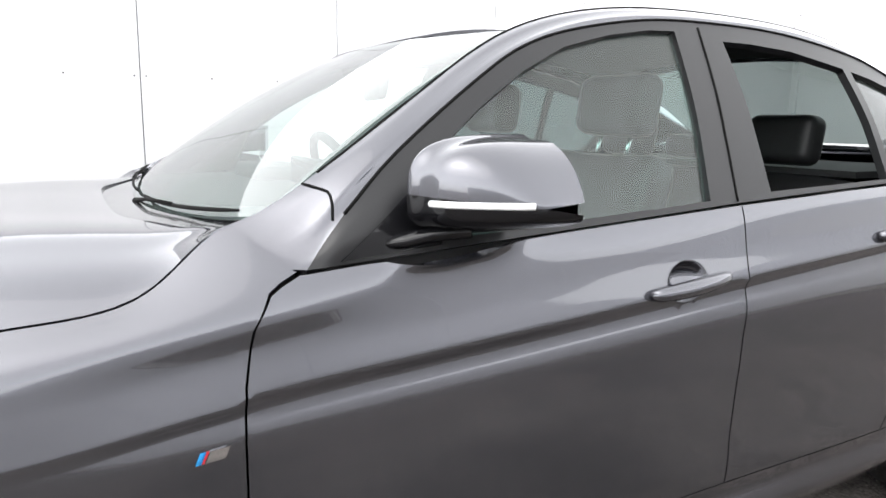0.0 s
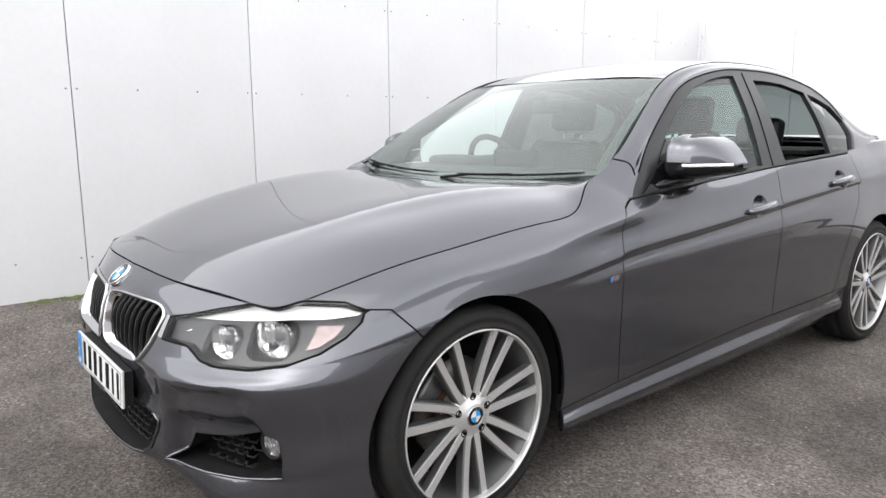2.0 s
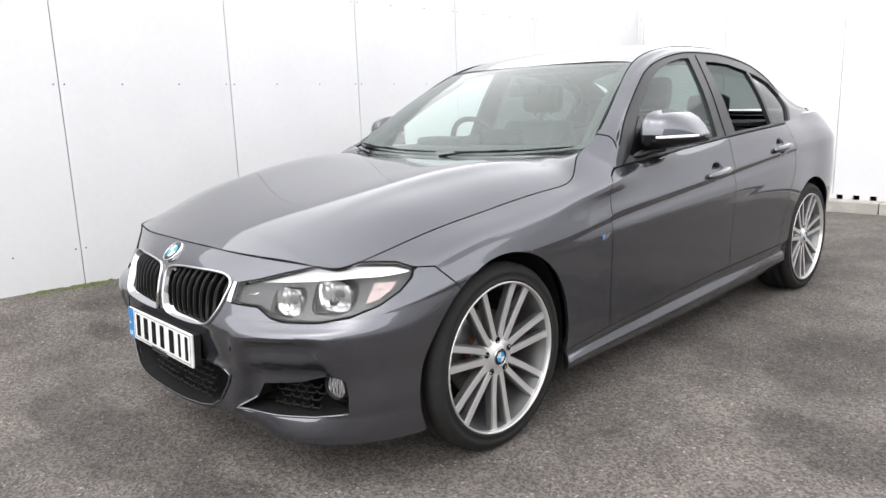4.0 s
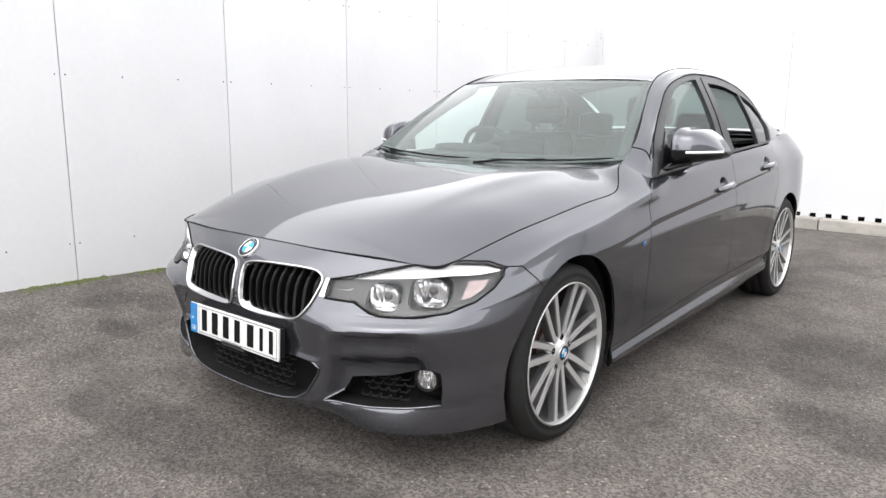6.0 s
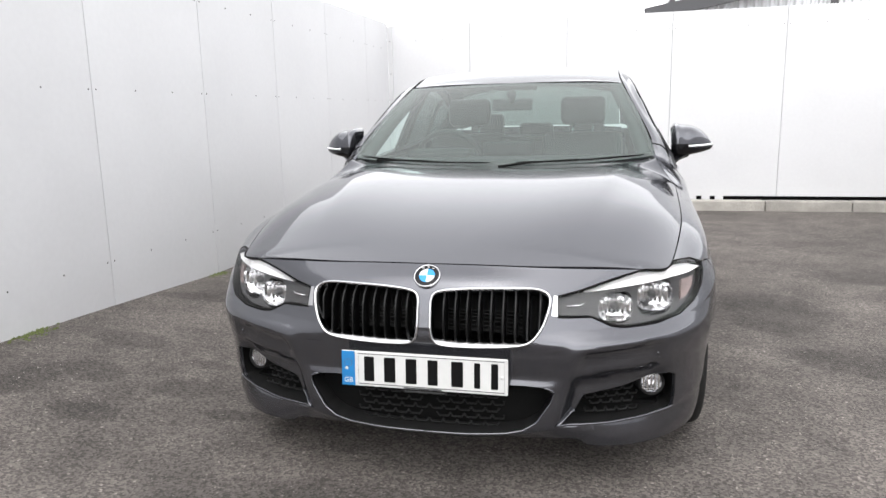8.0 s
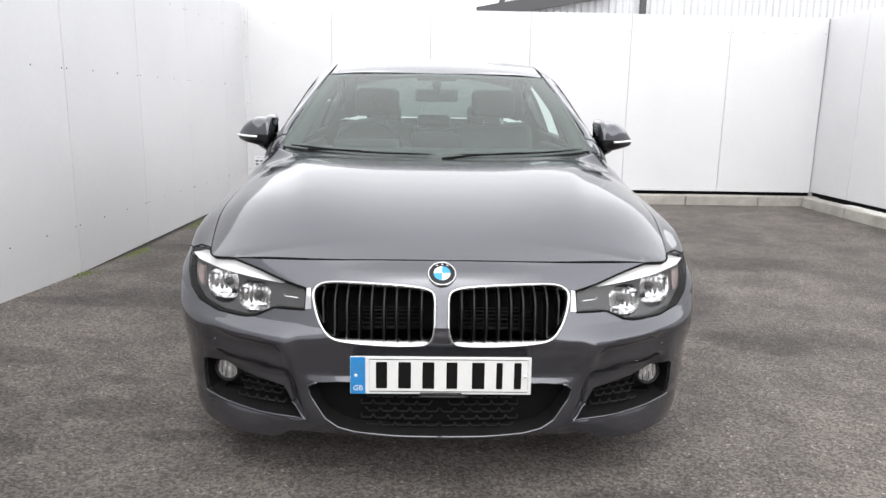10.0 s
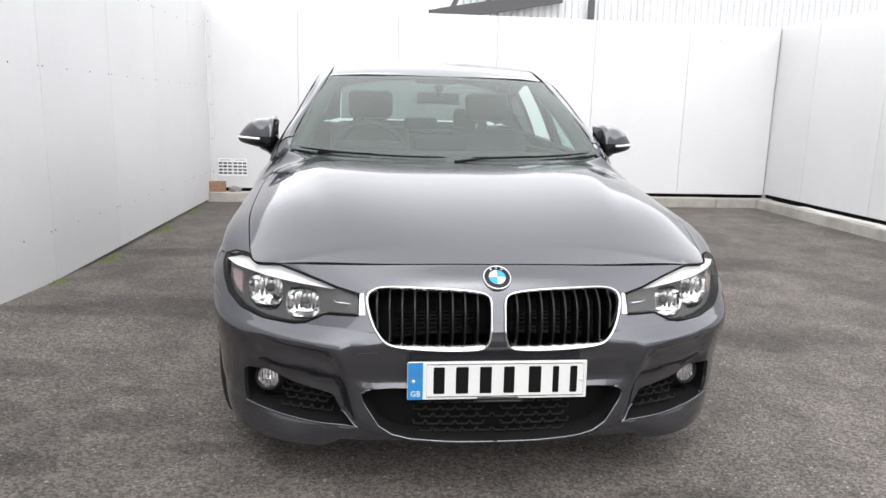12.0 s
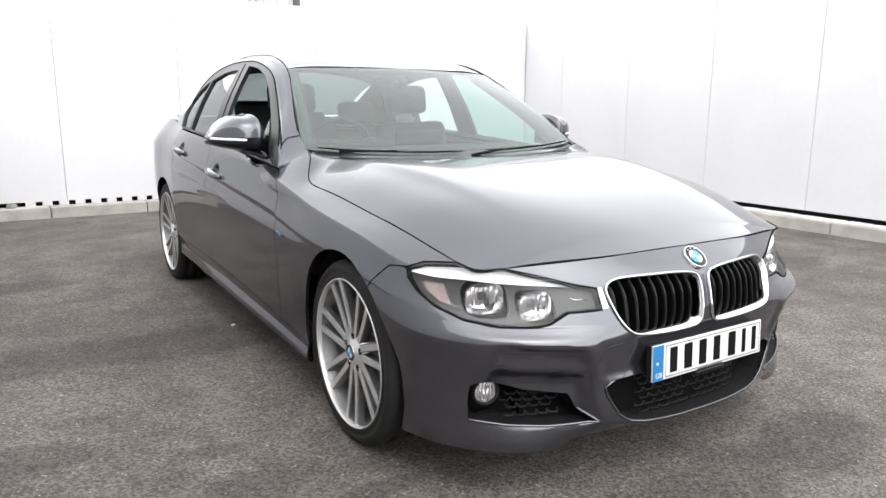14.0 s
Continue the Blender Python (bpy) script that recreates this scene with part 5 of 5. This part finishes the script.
wheel = build_wheel()
wheel.parent = car
wheel.matrix_basis = pose(.765, .015, .3190)
for x, y, r in ((.775, 2.785, 0), (-.765, .015, 180), (-.775, 2.785, 180)):
    copy_thing(wheel, pose(x, y, .3190, 0, 0, r))



# ---- mirrors, handles, badges, wipers ----
def build_mirror(mirror):
    m = FLIP if mirror else Matrix()
    st = [(.828, 1.080, .966, .940, 1.10), (.838, 1.100, .950, .920, 1.12), (.87, 1.106, .944, .918, 1.13), (.92, 1.101, .952, .932, 1.135), (.96, 1.085, .960, .958, 1.137), (.99, 1.062, .967, .988, 1.137), (1.010, 1.038, .973, 1.014, 1.136), (1.024, 1.018, .979, 1.038, 1.134), (1.032, 1.008, .988, 1.058, 1.13)]
    rows = cubic([q[0] for q in st], [q[1:] for q in st])

    def shell(a0, a1, steps, grow=0.0):
        bm = bmesh.new()
        rings = []
        for x in np.linspace(.828, 1.032, 36):
            zt, zb, yf, yb = rows(np.array([x]))[0]
            zm = 1.0
            ring = []
            for k in range(steps + 1):
                a = radians(a0 + (a1 - a0) * k / steps)
                c, s_ = math.cos(a), math.sin(a)
                h = (zt - zm) if s_ > 0 else (zm - zb)
                ring.append(bm.verts.new((x, yb + (yb - yf + grow) * -abs(c) ** .55, zm + (h + grow) * (abs(s_) ** .55) * (1 if s_ > 0 else -1))))
            rings.append(ring)
        for a, b in zip(rings, rings[1:]):
            for k in range(steps):
                bm.faces.new((a[k], a[k + 1], b[k + 1], b[k]))
        bm.faces.new(rings[0][::-1]), bm.faces.new(rings[-1])
        bmesh.ops.recalc_face_normals(bm, faces=bm.faces[:])
        return bm

    wing = part("door_mirror", moved(shell(90, 179, 22), m), PAINT, car, "painted door mirror with a black foot and a bright indicator strip")
    part("lower_cap", moved(shell(179, 270, 16), m), GLOSSBLACK, wing)
    strip_pts = []
    for x in np.linspace(.905, 1.026, 18):
        zt, zb, yf, yb = rows(np.array([x]))[0]
        strip_pts.append((x, yf - .0015, 1.001 + .003 * (x - .905) / .1))
    part("indicator_strip", moved(tube(strip_pts, .0056, 8, flat=1.0), m), DRL, wing, "bright clear indicator strip")
    bm = bmesh.new()
    up_, lo_ = [], []
    for x in np.linspace(.835, 1.015, 14):
        zt, zb, yf, yb = rows(np.array([x]))[0]
        up_.append((x, yb - .004, zt - .008)), lo_.append((x, yb - .004, zb + .008))
    part("mirror_glass", moved(ruled(up_, lo_, bm), m), CHROME, wing)
    arm = tube([(.805, .88, .925), (.832, .92, .932), (.855, .96, .945), (.89, 1.01, .955)], [.026, .026, .026, .03], 12, flat=.55)
    part("foot", moved(arm, m), GLOSSBLACK, wing)
    sail_st = SIDE.find(dense([(.80, .906), (.985, .920), (1.030, 1.086), (.93, 1.004)], .012), B)
    link("corner_trim", cut(SIDE, sail_st, grid=.02, gap=0, flange=.006, lift=.004, mirror=mirror), GLOSSBLACK, wing)


for mirrored in (False, True):
    build_mirror(mirrored)
    m = FLIP if mirrored else Matrix()
    for k, (y, z, ry, rz, tilt) in HANDLES.items():
        mid = cups[k].mean(0)
        rad = np.abs(cups[k] - mid).max(0)

        def cup_point(s, t, mid=mid, rad=rad):
            p = BODY(s, t)
            r2_ = ((s - mid[0]) / rad[0]) ** 2 + ((t - mid[1]) / rad[1]) ** 2
            p[:, 0] -= .044 * np.sqrt(np.clip(1 - r2_, 0, 1))
            return p
        cup = link("handle_cup", cut(Sheet(cup_point), cups[k], grid=.008, gap=-.001, flange=0, mirror=mirrored), PAINT, car)
        pts, rad_ = [], []
        for i in range(13):
            u = i / 12
            yy = y - .108 + .218 * u
            st = BODY.find([(yy, z - .006 + (yy - y) * tilt)], B, (1.2, 5))
            p = BODY(st[:, 0], st[:, 1])[0]
            pts.append((p[0] + .003 + .017 * math.sin(math.pi * u) ** .6, p[1], p[2]))
            rad_.append(.0175 * (.60 + .40 * math.sin(math.pi * u) ** .5))
        part("door_handle", moved(tube(pts, rad_, 12, flat=1.15, up=(1, 0, 0)), m), PAINT, car)
    # small striped badge on the fender
    bst = [BODY.find(dense([(a, .640 + .10 * (a - .55)), (b, .640 + .10 * (b - .55)), (b + .008, .657 + .10 * (b - .55)), (a + .008, .657 + .10 * (a - .55))], .01), B, (1.2, 3)) for a, b in ((.555, .5585), (.5592, .5627), (.5634, .567), (.569, .597))]
    bad = link("fender_badge", cut(BODY, bst[3], grid=.02, gap=0, flange=.004, lift=.003, mirror=mirrored), CHROME, car, "small chrome badge with three coloured stripes")
    for st, mat in zip(bst[:3], (BLUELIGHT, BLUE, RED)):
        link("stripe", cut(BODY, st, grid=.02, gap=0, flange=.004, lift=.003, mirror=mirrored), mat, bad)

# cowl under the windscreen and the wipers
hx = np.linspace(-.725, .725, 60)
rear_edge = cubic([-.80, -.72, -.60, -.40, -.2, 0, .2, .40, .60, .72, .80], [.655, .668, .632, .532, .508, .505, .508, .532, .632, .668, .655])
ra = [tuple(hood_point(np.array([x]), np.array([rear_edge(x) - .015]))[0] - np.array((0, 0, .010))) for x in hx]
rb = [tuple(screen_point(np.array([x / .770]), np.array([.035]))[0] - np.array((0, -.01, .012))) for x in hx]
part("cowl", ruled(ra, rb), COWL, car, "black plastic cowl at the foot of the windscreen")


def on_screen(x, v, lift):
    p = screen_point(np.array([x / .72]), np.array([v]))[0]
    return (p[0], p[1] - lift * .5, p[2] + lift * .85)


def build_wiper(x0, v0, x1, v1, pivot):
    blade = tube([on_screen(x0 + (x1 - x0) * k / 10, v0 + (v1 - v0) * k / 10, .012) for k in range(11)], [.0022] + [.0036] * 9 + [.002], 6, flat=1.2)
    w = part("wiper", blade, COWLBLACK, car, "black wiper blade resting on the windscreen")
    mid = (x0 + x1) / 2
    part("arm", tube([on_screen(pivot, .0, .005), on_screen(pivot + (mid - pivot) * .4, v0 * .6, .014), on_screen(mid, (v0 + v1) / 2, .017)], [.007, .0042, .0035], 6), COWLBLACK, w)


build_wiper(-.66, .008, -.02, .026, -.58)
build_wiper(.10, .026, .66, .008, .02)

# windscreen border, rear view mirror and its base
for a, b in (((-.7, 0), (.7, 0)), ((-.7, .7), (.7, .7)), ((-.7, 0), (-.7, .7)), ((.7, 0), (.7, .7))):
    d = dense([a, b], .02, False)
    w = np.array((0, .035)) if a[1] == b[1] == 0 else np.array((0, -.022)) if a[1] == b[1] else np.array((.022 if a[0] < 0 else -.022, 0))
    e = d + w
    pa, pb = WINDSCREEN(d[:, 0], d[:, 1]), WINDSCREEN(e[:, 0], e[:, 1])
    part("windscreen_border", ruled([tuple(q - np.array((0, -.002, .003))) for q in pa], [tuple(q - np.array((0, -.002, .003))) for q in pb]), GLOSSBLACK, car)
mirror_in = part("rear_view_mirror", moved(box(-.115, -.012, -.032, .115, .014, .032, .011, 3), pose(0, 1.215, 1.222, -12, 0, -12)), PLASTIC, car, "black inside mirror under the windscreen head")
part("mirror_base", tube([(0, 1.205, 1.235), (0, 1.19, 1.268), (0, 1.175, 1.284)], [.014, .022, .026], 10), PLASTIC, mirror_in)
for sx in (-1, 1):
    inner = [screen_point(np.array([.945 * sx]), np.array([v]))[0] + np.array((0, .035, -.028)) for v in np.linspace(-.02, 1.03, 12)]
    part("pillar_trim", tube([tuple(q) for q in inner], .034, 10, flat=1.0), LINING, car)
part("overhead_console", box(-.11, 1.26, 1.305, .11, 1.46, 1.335, .01, 2), DASH, car)

# ---- inside of the car ----
def soft_box(x0, y0, z0, x1, y1, z1, r, tilt=0.0, bend=0.0):
    """A padded block: a box with its edges and corners rounded by r, leaning back by tilt and wrapped forward at its sides by bend."""
    bm = box(x0, y0, z0, x1, y1, z1)
    bmesh.ops.subdivide_edges(bm, edges=bm.edges[:], cuts=9, use_grid_fill=True)
    lo, hi = Vector((x0 + r, y0 + r, z0 + r)), Vector((x1 - r, y1 - r, z1 - r))
    for v_ in bm.verts:
        q = Vector((min(max(v_.co.x, lo.x), max(lo.x, hi.x)), min(max(v_.co.y, lo.y), max(lo.y, hi.y)), min(max(v_.co.z, lo.z), max(lo.z, hi.z))))
        d = v_.co - q
        if d.length > 1e-6:
            v_.co = q + d.normalized() * r
        v_.co.y -= bend * ((v_.co.x - (x0 + x1) / 2) / (x1 - x0) * 2) ** 2
    return moved(bm, Matrix.Translation(((x0 + x1) / 2, y0, z0)) @ Matrix.Rotation(radians(-tilt), 4, "X") @ Matrix.Translation((-(x0 + x1) / 2, -y0, -z0))) if tilt else bm


def build_seat(x, y):
    seat = part("front_seat", soft_box(x - .25, y - .50, .42, x + .25, y + .05, .58, .05), LEATHER, car, "black leather front seat with headrest")
    part("backrest", soft_box(x - .24, y, .52, x + .24, y + .13, 1.09, .05, 18, .05), LEATHER, seat)
    part("headrest", soft_box(x - .135, y + .185, 1.105, x + .135, y + .285, 1.275, .04, 8, .02), LEATHER, seat)
    for dx in (-.06, .06):
        part("headrest_post", tube([(x + dx, y + .21, 1.02), (x + dx, y + .235, 1.13)], .007, 8), SATIN, seat)


build_seat(.36, 1.56)
build_seat(-.36, 1.60)
rear = part("rear_seat", soft_box(-.66, 1.92, .45, .66, 2.40, .62, .05), LEATHER, car, "black leather rear bench")
part("backrest", soft_box(-.64, 2.34, .55, .64, 2.48, 1.02, .05, 18), LEATHER, rear)
for x in (-.36, 0, .36):
    part("headrest", soft_box(x - .122, 2.45, 1.02, x + .122, 2.55, 1.180 if x else 1.11, .035, 8), LEATHER, rear)
part("parcel_shelf", box(-.62, 2.50, .985, .62, 3.15, 1.005), DASH, car, smooth=False)
part("dashboard", soft_box(-.72, .66, .72, .72, 1.08, .955, .05), DASH, car, "black plastic dashboard")
part("instrument_hood", soft_box(-.53, .92, .94, -.19, 1.10, .995, .025), DASH, car)
part("screen_display", soft_box(-.13, 1.0, .945, .13, 1.03, 1.03, .008), GLOSSBLACK, car)
wheel_rim = [(-.36 + .185 * math.cos(k * math.tau / 36), 1.245 + .185 * math.sin(k * math.tau / 36) * -.42, .915 + .185 * math.sin(k * math.tau / 36) * .907) for k in range(36)]
sw = part("steering_wheel", tube(wheel_rim, .0155, 8, True, up=(0, 1, .4)), LEATHER, car, "black leather steering wheel")
part("boss", soft_box(-.43, 1.21, .87, -.29, 1.27, .96, .02), PLASTIC, sw)
part("column", tube([(-.36, 1.0, .82), (-.36, 1.23, .91)], .04, 10), PLASTIC, sw)
for dx in (-.17, .17):
    part("spoke", tube([(-.36, 1.24, .91), (-.36 + dx, 1.24, .92)], .014, 6), PLASTIC, sw)
link("headlining", cut(ROOF, dense([(-.55, 1.25), (.55, 1.25), (.55, 2.55), (-.55, 2.55)], .05), grid=.06, gap=0, flange=0, lift=-.03), LINING, car)
part("cabin_floor", box(-.70, .55, .27, .70, 2.6, .42), BLACK, car, smooth=False)
for sx in (-1, 1):
    part("door_card", box(sx * .79 - .02, .75, .35, sx * .79 + .02, 2.5, .93, .01, 1), DASH, car, smooth=False)
part("firewall", box(-.70, .50, .30, .70, .62, .86), BLACK, car, smooth=False)
part("boot_wall", box(-.60, 2.70, .26, .60, 2.76, .98), BLACK, car, smooth=False)

for mirrored in (False, True):
    m = FLIP if mirrored else Matrix()
    st = SIDE.find(dense([(1.738, .966), (1.752, 1.12), (1.785, 1.362)], .02, False), B)
    ps, ns = spot(st, SIDE)
    part("pillar_joint", moved(tube([tuple(q) for q in ps + ns * .0004], .0028, 6), m), BLACK, car)
    st = SIDE.find(dense(DAY_TOP[2:-1], .03, False, True), B)
    ps, ns = spot(st, SIDE)
    part("door_frame_joint", moved(tube([tuple(q) for q in ps + ns * .0004], .0032, 6), m), BLACK, car)
    st = np.stack([np.linspace(SIDE.s_at[2] + .16, SIDE.s_at[9] - .02, 70), np.full(70, SIDE.t_max)], 1)
    ps = SIDE(st[:, 0], st[:, 1])
    part("roof_joint", moved(tube([tuple(q) for q in ps + np.array((0, 0, -.0005))], .0028, 6), m), BLACK, car)

for mirrored in (False, True):
    m = FLIP if mirrored else Matrix()
    p1 = SIDE.find([(.800, .968)], B)[0]
    st = np.linspace(np.array((SIDE.find([(.775, 1.02)], B)[0][0], SIDE.t_max)), p1, 12)
    ps, ns = spot(st, SIDE)
    part("pillar_foot_joint", moved(tube([tuple(q) for q in ps + ns * .0003], .0026, 6), m), BLACK, car)
